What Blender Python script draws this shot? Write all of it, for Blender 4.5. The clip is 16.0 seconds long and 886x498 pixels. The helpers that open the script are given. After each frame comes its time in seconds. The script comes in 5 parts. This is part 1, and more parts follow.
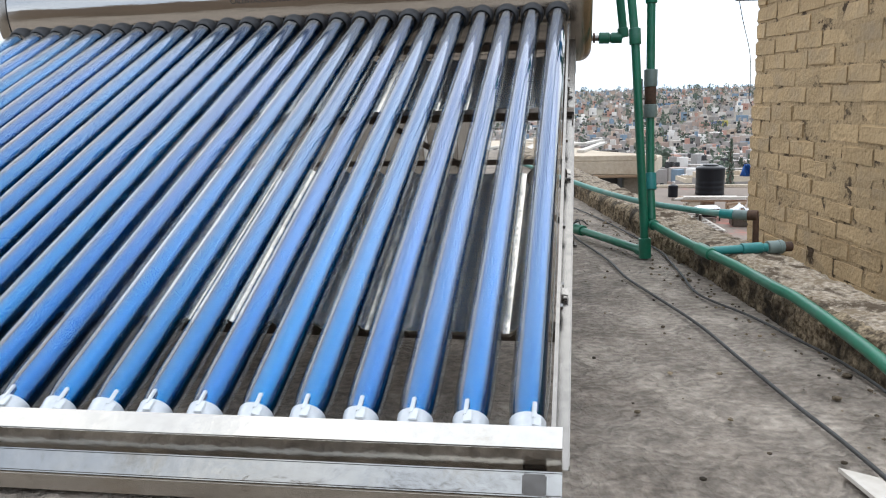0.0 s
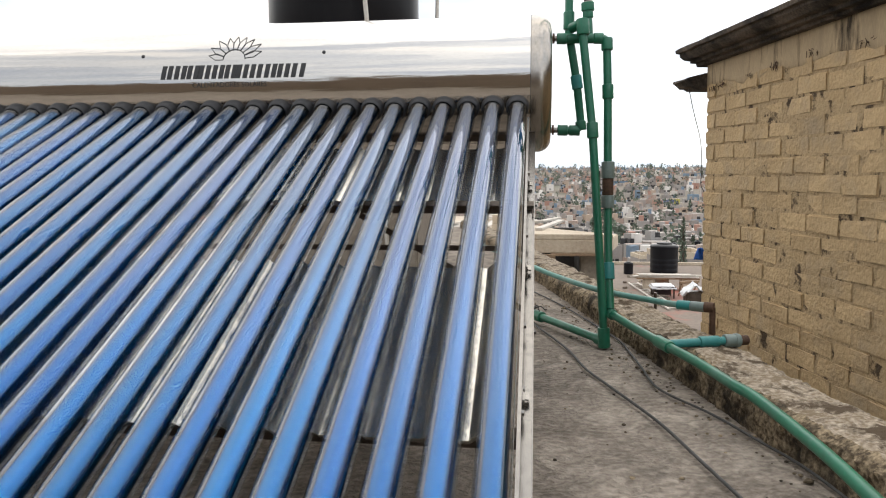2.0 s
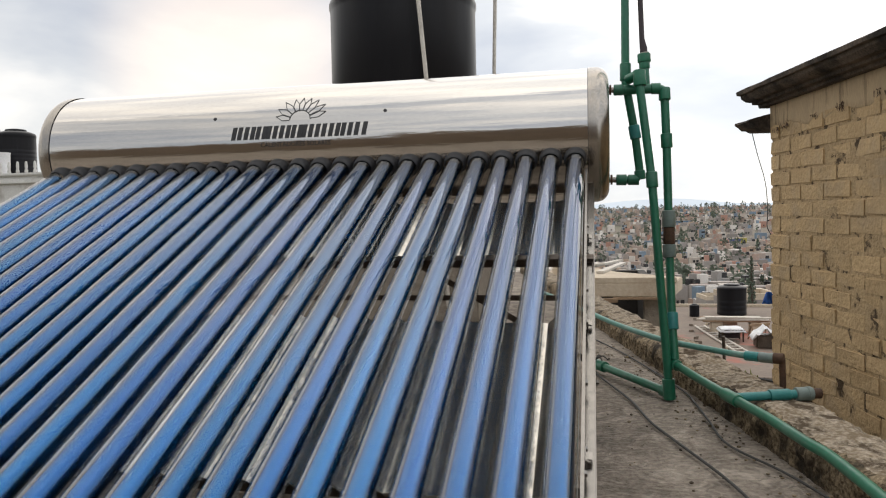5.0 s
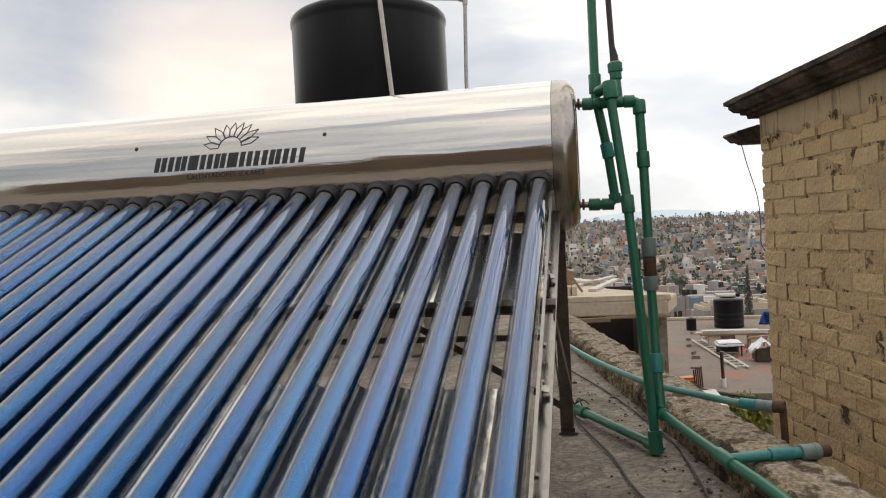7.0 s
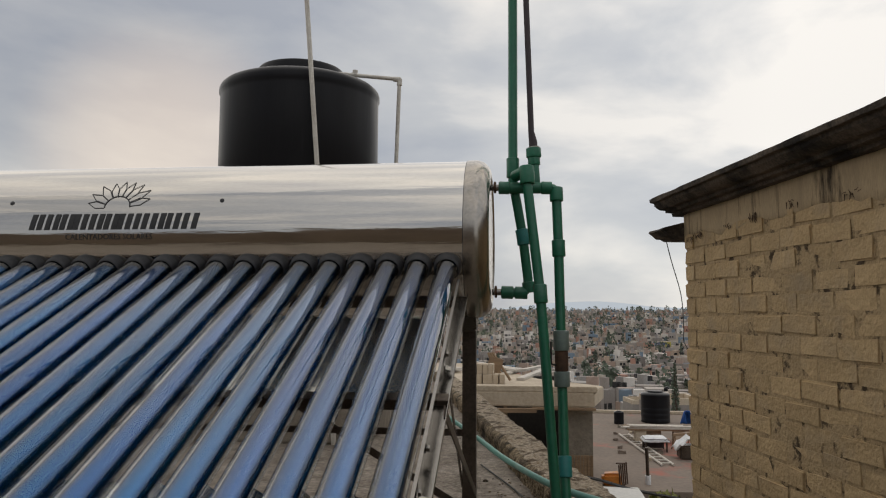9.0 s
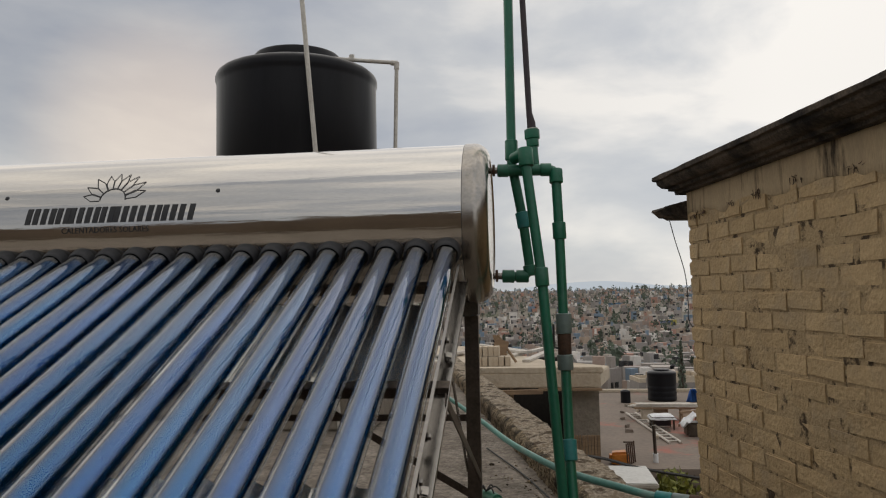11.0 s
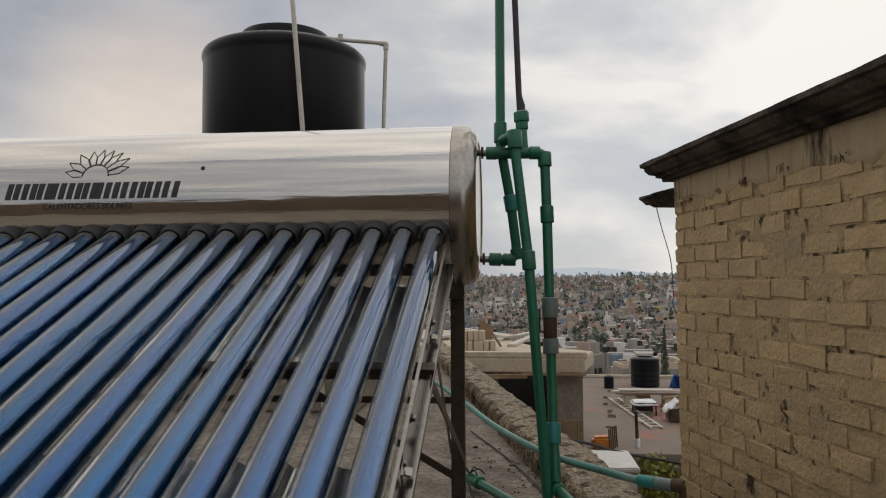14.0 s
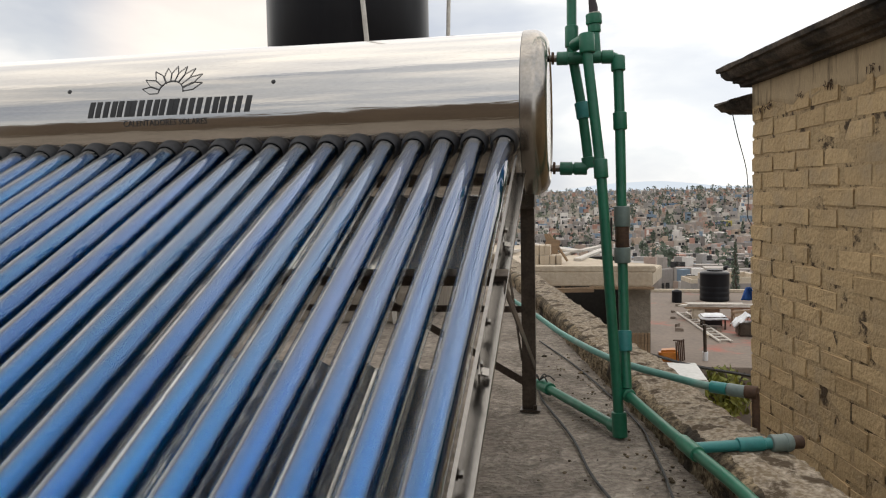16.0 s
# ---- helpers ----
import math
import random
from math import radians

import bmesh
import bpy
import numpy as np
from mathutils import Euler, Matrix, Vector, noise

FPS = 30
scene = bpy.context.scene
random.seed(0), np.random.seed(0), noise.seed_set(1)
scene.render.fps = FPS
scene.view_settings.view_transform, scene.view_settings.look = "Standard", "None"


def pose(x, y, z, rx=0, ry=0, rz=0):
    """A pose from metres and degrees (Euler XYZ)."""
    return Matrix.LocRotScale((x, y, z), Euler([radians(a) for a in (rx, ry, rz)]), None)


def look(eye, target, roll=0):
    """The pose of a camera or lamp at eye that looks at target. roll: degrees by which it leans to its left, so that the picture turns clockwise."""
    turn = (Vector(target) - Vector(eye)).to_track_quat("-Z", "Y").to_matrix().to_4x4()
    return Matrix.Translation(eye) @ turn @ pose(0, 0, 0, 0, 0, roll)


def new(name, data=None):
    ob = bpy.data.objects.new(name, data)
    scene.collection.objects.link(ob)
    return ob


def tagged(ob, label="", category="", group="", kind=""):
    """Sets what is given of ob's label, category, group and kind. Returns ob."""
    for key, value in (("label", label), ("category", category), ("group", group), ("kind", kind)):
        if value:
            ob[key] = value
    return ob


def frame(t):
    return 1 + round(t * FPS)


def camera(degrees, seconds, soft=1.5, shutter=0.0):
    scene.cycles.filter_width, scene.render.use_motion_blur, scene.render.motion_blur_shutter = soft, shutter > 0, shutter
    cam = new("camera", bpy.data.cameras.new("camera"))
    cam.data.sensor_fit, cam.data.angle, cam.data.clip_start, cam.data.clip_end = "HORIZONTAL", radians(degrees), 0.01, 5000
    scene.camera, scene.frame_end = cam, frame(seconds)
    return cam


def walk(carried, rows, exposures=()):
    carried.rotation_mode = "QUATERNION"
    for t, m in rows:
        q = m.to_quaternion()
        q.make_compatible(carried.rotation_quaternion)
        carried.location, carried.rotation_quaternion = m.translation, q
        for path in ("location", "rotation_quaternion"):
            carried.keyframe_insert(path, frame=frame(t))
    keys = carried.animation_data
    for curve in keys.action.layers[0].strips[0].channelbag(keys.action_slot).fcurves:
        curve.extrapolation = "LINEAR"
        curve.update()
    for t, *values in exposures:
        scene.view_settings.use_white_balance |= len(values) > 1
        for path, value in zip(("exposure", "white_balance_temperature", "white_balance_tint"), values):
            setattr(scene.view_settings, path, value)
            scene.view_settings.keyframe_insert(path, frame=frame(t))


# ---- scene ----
cam = camera(61.9, 16.0, soft=1.15)
PATH = [
    (0, (0.06, -2.279, 0.512), (-0.294, -0.348, 0.127), -1.5),
    (0.5, (0.055, -2.242, 0.526), (-0.478, -0.343, 0.193), -0.7),
    (1, (0.053, -2.236, 0.547), (-0.272, -0.276, 0.319), -0.2),
    (1.5, (0.053, -2.254, 0.555), (-0.173, -0.275, 0.378), 0.2),
    (2, (0.054, -2.25, 0.556), (-0.191, -0.274, 0.362), -0.2),
    (2.5, (0.051, -2.24, 0.56), (-0.272, -0.274, 0.383), -0.9),
    (3, (0.052, -2.256, 0.579), (-0.371, -0.307, 0.432), -1.1),
    (5.3, (0.06, -2.273, 0.589), (-0.335, -0.314, 0.514), -1.3),
    (5.5, (0.071, -2.267, 0.607), (-0.265, -0.299, 0.494), -2.3),
    (6, (0.103, -2.152, 0.596), (-0.103, -0.173, 0.388), -2.9),
    (6.5, (0.115, -2.021, 0.609), (-0.295, -0.064, 0.566), -3.3),
    (7, (0.129, -1.97, 0.633), (-0.264, -0.009, 0.603), -2.8),
    (7.5, (0.141, -1.936, 0.633), (-0.063, 0.049, 0.764), -1.0),
    (8, (0.157, -1.882, 0.648), (-0.112, 0.096, 0.782), 0.5),
    (8.5, (0.187, -1.841, 0.637), (-0.047, 0.136, 0.827), 0.8),
    (11, (0.205, -1.801, 0.644), (-0.027, 0.181, 0.785), -1.1),
    (11.5, (0.204, -1.805, 0.642), (-0.033, 0.176, 0.784), -1.0),
    (12, (0.203, -1.801, 0.645), (-0.008, 0.183, 0.785), -1.1),
    (12.5, (0.204, -1.797, 0.641), (-0.011, 0.186, 0.774), -0.9),
    (13, (0.207, -1.796, 0.644), (-0.027, 0.186, 0.766), -1.1),
    (13.5, (0.206, -1.8, 0.642), (-0.012, 0.185, 0.758), -0.7),
    (14, (0.203, -1.79, 0.639), (0.006, 0.198, 0.737), -0.3),
    (14.5, (0.198, -1.77, 0.635), (-0.023, 0.216, 0.699), -0.5),
    (15, (0.194, -1.791, 0.631), (-0.035, 0.195, 0.587), -0.5),
    (15.5, (0.193, -1.789, 0.625), (-0.044, 0.195, 0.539), 0.2),
    (16, (0.188, -1.797, 0.623), (-0.183, 0.164, 0.497), -1.0),
]
EXPOSURES = [(0.0, 1.12, 5750, 8), (1.0, 1.0, 6150, 9), (1.5, 0.92, 6300, 10), (2.0, 0.92, 6350, 10), (3.0, 0.78, 6450, 10), (5.5, 0.5, 6500, 10), (6.0, 0.5, 6550, 10), (6.5, 0.65, 6600, 10), (7.0, 0.42, 6600, 10), (8.5, -0.17, 6550, 10), (14.0, -0.19, 6550, 10), (15.3, 0.15, 6500, 10), (16.0, 0.45, 6500, 10)]
walk(cam, [(t, look(eye, target, roll)) for t, eye, target, roll in PATH], EXPOSURES)

# ---- world and sun ----
SUN_AZ, SUN_EL = radians(-30), radians(46)      # seen from the eye: to the left of straight ahead, behind cloud
SUN_DIR = Vector((math.sin(SUN_AZ) * math.cos(SUN_EL), math.cos(SUN_AZ) * math.cos(SUN_EL), math.sin(SUN_EL)))
world = bpy.data.worlds.new("overcast_sky")
scene.world = world
world.use_nodes = True
wn, wl = world.node_tree.nodes, world.node_tree.links
wn.clear()


def wnode(kind, **values):
    n = wn.new(kind)
    for k, v in values.items():
        n.inputs[k].default_value = v
    return n


sky = wn.new("ShaderNodeTexSky")
sky.sky_type, sky.sun_disc = "NISHITA", False
sky.sun_elevation, sky.sun_rotation = SUN_EL, SUN_AZ
sky_bg = wnode("ShaderNodeBackground", Strength=0.09)
wl.new(sky.outputs[0], sky_bg.inputs[0])
wco = wn.new("ShaderNodeTexCoord")
wmap = wn.new("ShaderNodeMapping")
wmap.inputs["Scale"].default_value = (1.0, 1.0, 2.6)
wmap.inputs["Location"].default_value = (0.35, 0.1, 0.6)
wl.new(wco.outputs["Generated"], wmap.inputs[0])
cl1 = wnode("ShaderNodeTexNoise", Scale=2.6, Detail=7.0, Roughness=0.5, Distortion=0.25)
wl.new(wmap.outputs[0], cl1.inputs["Vector"])
cl_ramp = wn.new("ShaderNodeValToRGB")
cl_ramp.color_ramp.elements[0].position, cl_ramp.color_ramp.elements[0].color = 0.34, (0.48, 0.51, 0.57, 1)
cl_ramp.color_ramp.elements[1].position, cl_ramp.color_ramp.elements[1].color = 0.63, (1.0, 0.96, 0.9, 1)
mid = cl_ramp.color_ramp.elements.new(0.5)
mid.color = (0.68, 0.69, 0.70, 1)
wl.new(cl1.outputs[0], cl_ramp.inputs[0])
# the sun behind the cloud: a wide soft brightening round its direction
wdot = wn.new("ShaderNodeVectorMath")
wdot.operation = "DOT_PRODUCT"
wdot.inputs[1].default_value = Vector((math.sin(radians(-27)), math.cos(radians(-27)), 0.2)).normalized()
wnrm = wn.new("ShaderNodeVectorMath")
wnrm.operation = "NORMALIZE"
wl.new(wco.outputs["Generated"], wnrm.inputs[0])
wl.new(wnrm.outputs[0], wdot.inputs[0])
glow = wn.new("ShaderNodeMapRange")
glow.interpolation_type = "SMOOTHSTEP"
for k, v in (("From Min", 0.982), ("From Max", 1.0), ("To Min", 0.0), ("To Max", 0.5)):
    glow.inputs[k].default_value = v
wl.new(wdot.outputs["Value"], glow.inputs[0])
warm = wn.new("ShaderNodeMix")
warm.data_type, warm.blend_type = "RGBA", "ADD"
warm.inputs[7].default_value = (0.95, 0.66, 0.36, 1)
wl.new(glow.outputs[0], warm.inputs[0])
wl.new(cl_ramp.outputs[0], warm.inputs[6])
cloud_bg = wnode("ShaderNodeBackground", Strength=1.0)
# an overcast sky grows brighter towards the zenith, and here towards the right
wsep = wn.new("ShaderNodeSeparateXYZ")
wl.new(wnrm.outputs[0], wsep.inputs[0])
zen = wn.new("ShaderNodeMapRange")
for k, v in (("From Min", 0.25), ("From Max", 1.0), ("To Min", 0.95), ("To Max", 1.15)):
    zen.inputs[k].default_value = v
wl.new(wsep.outputs["Z"], zen.inputs[0])
side = wn.new("ShaderNodeMapRange")
for k, v in (("From Min", -0.45), ("From Max", 0.3), ("To Min", 0.82), ("To Max", 1.2)):
    side.inputs[k].default_value = v
wl.new(wsep.outputs["X"], side.inputs[0])
lift = wn.new("ShaderNodeMath")
lift.operation = "MULTIPLY"
wl.new(zen.outputs[0], lift.inputs[0])
wl.new(side.outputs[0], lift.inputs[1])
wl.new(lift.outputs[0], cloud_bg.inputs["Strength"])
wl.new(warm.outputs[2], cloud_bg.inputs[0])
wmix = wnode("ShaderNodeMixShader", Fac=0.9)
wl.new(sky_bg.outputs[0], wmix.inputs[1])
wl.new(cloud_bg.outputs[0], wmix.inputs[2])
wout = wn.new("ShaderNodeOutputWorld")
wl.new(wmix.outputs[0], wout.inputs[0])

sun_data = bpy.data.lights.new("sun", "SUN")
sun_data.energy, sun_data.angle, sun_data.color = 0.85, radians(110), (1.0, 0.91, 0.78)
sun = new("sun", sun_data)
sun.rotation_mode = "QUATERNION"
sun.rotation_quaternion = SUN_DIR.to_track_quat("Z", "Y")


# ---- materials ----
def material(name, base, other=None, rough=0.7, metal=0.0, scale=8.0, fine=60.0, mix=(0.35, 0.65), bump=0.0, bump_scale=80.0,
             stretch=(1, 1, 1), rough_var=0.1, coat=0.0, coat_ior=1.5, spec=0.5, vary=0.0, island=False, stain=None, stain_scale=2.0, stain_at=(0.55, 0.75), place=False):
    """A surface with two scales of variation, an optional stain and fine relief, in object space metres."""
    m = bpy.data.materials.new(name)
    m.use_nodes = True
    n, l = m.node_tree.nodes, m.node_tree.links
    p = n["Principled BSDF"]
    co = n.new("ShaderNodeTexCoord")
    mp = n.new("ShaderNodeMapping")
    mp.inputs["Scale"].default_value = stretch
    l.new(n.new("ShaderNodeNewGeometry").outputs["Position"] if place else co.outputs["Object"], mp.inputs[0])
    big = n.new("ShaderNodeTexNoise")
    big.inputs["Scale"].default_value, big.inputs["Detail"].default_value = scale, 5
    small = n.new("ShaderNodeTexNoise")
    small.inputs["Scale"].default_value, small.inputs["Detail"].default_value = fine, 3
    l.new(mp.outputs[0], big.inputs["Vector"])
    l.new(mp.outputs[0], small.inputs["Vector"])
    both = n.new("ShaderNodeMath")
    both.operation = "MULTIPLY_ADD"
    both.inputs[1].default_value = 0.45
    l.new(small.outputs[0], both.inputs[0])
    half = n.new("ShaderNodeMath")
    half.operation = "MULTIPLY"
    half.inputs[1].default_value = 0.55
    l.new(big.outputs[0], half.inputs[0])
    l.new(half.outputs[0], both.inputs[2])
    ramp = n.new("ShaderNodeValToRGB")
    other = other or tuple(0.75 * c for c in base)
    ramp.color_ramp.elements[0].position, ramp.color_ramp.elements[0].color = mix[0], (*other, 1)
    ramp.color_ramp.elements[1].position, ramp.color_ramp.elements[1].color = mix[1], (*base, 1)
    l.new(both.outputs[0], ramp.inputs[0])
    colour = ramp.outputs[0]
    if stain:
        sn = n.new("ShaderNodeTexNoise")
        sn.inputs["Scale"].default_value, sn.inputs["Detail"].default_value, sn.inputs["Roughness"].default_value = stain_scale, 8, 0.65
        l.new(mp.outputs[0], sn.inputs["Vector"])
        sr = n.new("ShaderNodeMapRange")
        sr.inputs["From Min"].default_value, sr.inputs["From Max"].default_value = stain_at
        l.new(sn.outputs[0], sr.inputs[0])
        mx = n.new("ShaderNodeMix")
        mx.data_type = "RGBA"
        mx.inputs[7].default_value = (*stain, 1)
        l.new(sr.outputs[0], mx.inputs[0])
        l.new(colour, mx.inputs[6])
        colour = mx.outputs[2]
    if vary:
        hsv = n.new("ShaderNodeHueSaturation")
        if island:
            rnd = n.new("ShaderNodeNewGeometry").outputs["Random Per Island"]
        else:
            rnd = n.new("ShaderNodeObjectInfo").outputs["Random"]
        vr = n.new("ShaderNodeMapRange")
        vr.inputs["To Min"].default_value, vr.inputs["To Max"].default_value = 1 - vary, 1 + vary
        l.new(rnd, vr.inputs[0])
        l.new(vr.outputs[0], hsv.inputs["Value"])
        l.new(colour, hsv.inputs["Color"])
        colour = hsv.outputs[0]
    l.new(colour, p.inputs["Base Color"])
    rr = n.new("ShaderNodeMapRange")
    rr.inputs["To Min"].default_value, rr.inputs["To Max"].default_value = max(0.02, rough - rough_var), min(1, rough + rough_var)
    l.new(big.outputs[0], rr.inputs[0])
    l.new(rr.outputs[0], p.inputs["Roughness"])
    p.inputs["Metallic"].default_value = metal
    p.inputs["Specular IOR Level"].default_value = spec
    if coat:
        p.inputs["Coat Weight"].default_value, p.inputs["Coat Roughness"].default_value, p.inputs["Coat IOR"].default_value = coat, 0.06, coat_ior
    if bump:
        bn = n.new("ShaderNodeTexNoise")
        bn.inputs["Scale"].default_value, bn.inputs["Detail"].default_value = bump_scale, 6
        l.new(mp.outputs[0], bn.inputs["Vector"])
        bp = n.new("ShaderNodeBump")
        bp.inputs["Strength"].default_value, bp.inputs["Distance"].default_value = bump, 0.6 / bump_scale
        l.new(bn.outputs[0], bp.inputs["Height"])
        l.new(bp.outputs[0], p.inputs["Normal"])
    return m


STEEL = material("brushed_stainless", (0.64, 0.615, 0.58), (0.56, 0.535, 0.50), 0.08, 1.0, 3, 240, stretch=(0.25, 3, 3), rough_var=0.03, bump=0.022, bump_scale=9)
FRAME = material("stainless_frame", (0.27, 0.255, 0.235), (0.20, 0.188, 0.172), 0.22, 1.0, 3, 60, rough_var=0.05, bump=0.02, bump_scale=12)
CAP_STEEL = material("dull_stainless_cap", (0.40, 0.37, 0.335), (0.31, 0.285, 0.25), 0.24, 1.0, 4, 120, rough_var=0.06, bump=0.02, bump_scale=12)
POLISHED = material("polished_stainless_channel", (0.50, 0.48, 0.445), (0.43, 0.41, 0.375), 0.12, 1.0, 3, 60, rough_var=0.05, bump=0.04, bump_scale=9, stain=(0.32, 0.27, 0.2), stain_scale=5, stain_at=(0.58, 0.75))
DARK_STEEL = material("tarnished_steel", (0.13, 0.105, 0.085), (0.07, 0.055, 0.045), 0.42, 0.8, 12, 120, bump=0.1)
PANEL = material("reflector_sheet", (0.62, 0.59, 0.535), (0.46, 0.43, 0.38), 0.19, 0.95, 4, 50, rough_var=0.08, bump=0.08, bump_scale=22)
TUBE = material("selective_blue_absorber", (0.003, 0.120, 0.350), (0.024, 0.076, 0.180), 0.22, 0.97, 1.2, 3, mix=(0.36, 0.60), stretch=(9, 9, 0.3), rough_var=0.03, vary=0.1)
CAP = material("clear_white_plastic", (0.60, 0.62, 0.64), (0.46, 0.48, 0.50), 0.3, 0, 20, 90)
RUBBER = material("black_rubber", (0.018, 0.018, 0.02), (0.03, 0.03, 0.032), 0.55, 0, 20, 120)
PRINT = material("black_print", (0.02, 0.02, 0.022), (0.03, 0.03, 0.03), 0.5, 0, 20, 120)
GREEN = material("green_pipe_plastic", (0.014, 0.150, 0.082), (0.011, 0.112, 0.062), 0.38, 0, 10, 90, stain=(0.07, 0.17, 0.125), stain_scale=9, vary=0.05)
GREEN_LIGHT = material("faded_green_pipe", (0.12, 0.29, 0.245), (0.08, 0.215, 0.18), 0.5, 0, 10, 90, stain=(0.24, 0.31, 0.27), stain_scale=7)
TEAL = material("teal_pipe_plastic", (0.022, 0.17, 0.165), (0.03, 0.22, 0.205), 0.42, 0, 12, 90, stain=(0.2, 0.29, 0.26), stain_scale=8, stain_at=(0.6, 0.75))
UNION = material("grey_green_union", (0.17, 0.22, 0.20), (0.12, 0.16, 0.15), 0.45, 0, 12, 90)
RUST = material("rusty_iron", (0.11, 0.06, 0.035), (0.05, 0.03, 0.02), 0.75, 0.3, 30, 150, bump=0.3)
BLACK_PIPE = material("dark_galvanised_pipe", (0.06, 0.045, 0.05), (0.04, 0.032, 0.035), 0.6, 0.3, 10, 80)
CABLE = material("black_cable", (0.025, 0.024, 0.023), (0.05, 0.048, 0.045), 0.6, 0, 30, 120)
PVC = material("dirty_white_pvc", (0.62, 0.59, 0.53), (0.45, 0.41, 0.36), 0.5, 0, 9, 60)
BLACK_TANK = material("black_polyethylene", (0.006, 0.006, 0.008), (0.009, 0.009, 0.011), 0.36, 0, 3, 40, stretch=(5, 5, 0.5), rough_var=0.14, spec=0.2, stain=(0.022, 0.023, 0.027), stain_scale=2.2, stain_at=(0.6, 0.85))
# parapet concrete: dark brown for the inner face, paler for the top
CONCRETE_OLD = material("dark_rough_concrete", (0.34, 0.265, 0.17), (0.075, 0.055, 0.035), 0.95, 0, 45, 130, mix=(0.42, 0.6), bump=1.0, bump_scale=75, stain=(0.035, 0.028, 0.02), stain_scale=7, stain_at=(0.46, 0.6), spec=0.2)
PALE_TOP = material("flaking_parapet_top", (0.50, 0.43, 0.34), (0.19, 0.145, 0.095), 0.95, 0, 14, 90, mix=(0.4, 0.6), bump=1.0, bump_scale=55, stain=(0.085, 0.062, 0.04), stain_scale=14, stain_at=(0.48, 0.58), spec=0.2)
BRICK = material("sand_coloured_brick", (0.55, 0.40, 0.226), (0.42, 0.305, 0.168), 0.93, 0, 5, 70, bump=0.7, bump_scale=38, vary=0.09, stain=(0.40, 0.31, 0.20), stain_scale=3.2, stain_at=(0.5, 0.7), spec=0.2, place=True)
MORTAR = material("smeared_mortar", (0.47, 0.348, 0.2), (0.34, 0.25, 0.143), 0.95, 0, 8, 60, bump=0.9, bump_scale=50, stain=(0.075, 0.053, 0.034), stain_scale=11, stain_at=(0.54, 0.62), spec=0.2)
RENDER_BAND = material("grey_cement_render", (0.55, 0.42, 0.26), (0.40, 0.31, 0.20), 0.93, 0, 4, 60, stretch=(3, 3, 0.5), bump=0.4, stain=(0.06, 0.048, 0.036), stain_scale=4, stain_at=(0.52, 0.68), spec=0.2)
EAVE = material("weathered_eave_concrete", (0.17, 0.135, 0.105), (0.04, 0.034, 0.03), 0.93, 0, 5, 70, bump=0.8, stain=(0.022, 0.02, 0.019), stain_scale=3, stain_at=(0.46, 0.62), spec=0.2)
SLAB = material("pale_concrete_slab", (0.56, 0.48, 0.37), (0.42, 0.34, 0.25), 0.9, 0, 2, 20, bump=0.4, bump_scale=20, stain=(0.3, 0.22, 0.15), stain_scale=1.2)
GREY_BLOCK = material("grey_block_wall", (0.30, 0.26, 0.21), (0.2, 0.17, 0.135), 0.95, 0, 2, 20, bump=0.5, bump_scale=18)
# near-black colour stands in for the shade inside the open house
DARK = material("shade_dark_room_render", (0.055, 0.046, 0.038), (0.035, 0.03, 0.025), 0.95, 0, 2, 20)
WHITE_WALL = material("whitewashed_wall", (0.66, 0.65, 0.62), (0.5, 0.49, 0.46), 0.9, 0, 2, 25, bump=0.2, stain=(0.32, 0.29, 0.25), stain_scale=1.6)
TERRACE = material("terrace_concrete", (0.24, 0.19, 0.15), (0.16, 0.125, 0.10), 0.92, 0, 1, 12, stain=(0.36, 0.12, 0.085), stain_scale=0.45, stain_at=(0.57, 0.66))
WOOD = material("grey_wood", (0.32, 0.22, 0.13), (0.2, 0.13, 0.08), 0.8, 0, 5, 40, stretch=(1, 1, 6))
PALE_BOARD = material("pale_board", (0.62, 0.58, 0.52), (0.45, 0.4, 0.34), 0.8, 0, 5, 40)
TARP = material("white_tarpaulin", (0.75, 0.75, 0.76), (0.6, 0.6, 0.6), 0.6, 0, 4, 20, bump=0.3, bump_scale=8)
ORANGE = material("orange_plastic", (0.62, 0.22, 0.03), (0.5, 0.17, 0.03), 0.45, 0, 5, 30)
BLUE_CLOTH = material("blue_cloth", (0.03, 0.12, 0.42), (0.02, 0.08, 0.3), 0.8, 0, 8, 40)
LEAF = material("leaf_green", (0.26, 0.26, 0.04), (0.10, 0.12, 0.025), 0.7, 0, 3, 20, vary=0.35, island=True)
TREE_FAR = material("far_foliage", (0.13, 0.155, 0.112), (0.085, 0.108, 0.078), 0.85, 0, 0.4, 3, vary=0.3, island=True)
BARK = material("bark", (0.12, 0.09, 0.065), (0.07, 0.05, 0.04), 0.95, 0, 6, 40, bump=0.6)
GLASS_DARK = material("dark_window_glass", (0.05, 0.05, 0.052), (0.03, 0.03, 0.033), 0.25, 0, 3, 20)
GROUND = material("dusty_ground", (0.24, 0.205, 0.165), (0.15, 0.13, 0.10), 0.97, 0, 0.05, 0.6, stain=(0.10, 0.105, 0.06), stain_scale=0.012, stain_at=(0.5, 0.65))
MOUNTAIN = material("haze_glow_mountain", (0.28, 0.30, 0.33), (0.26, 0.28, 0.31), 1.0, 0, 0.002, 0.01)
# the glow stands in for haze: it lifts the ridge towards the sky's colour
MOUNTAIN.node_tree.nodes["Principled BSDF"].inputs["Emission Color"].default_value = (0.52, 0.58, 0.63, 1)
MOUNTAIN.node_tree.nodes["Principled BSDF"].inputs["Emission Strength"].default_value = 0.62
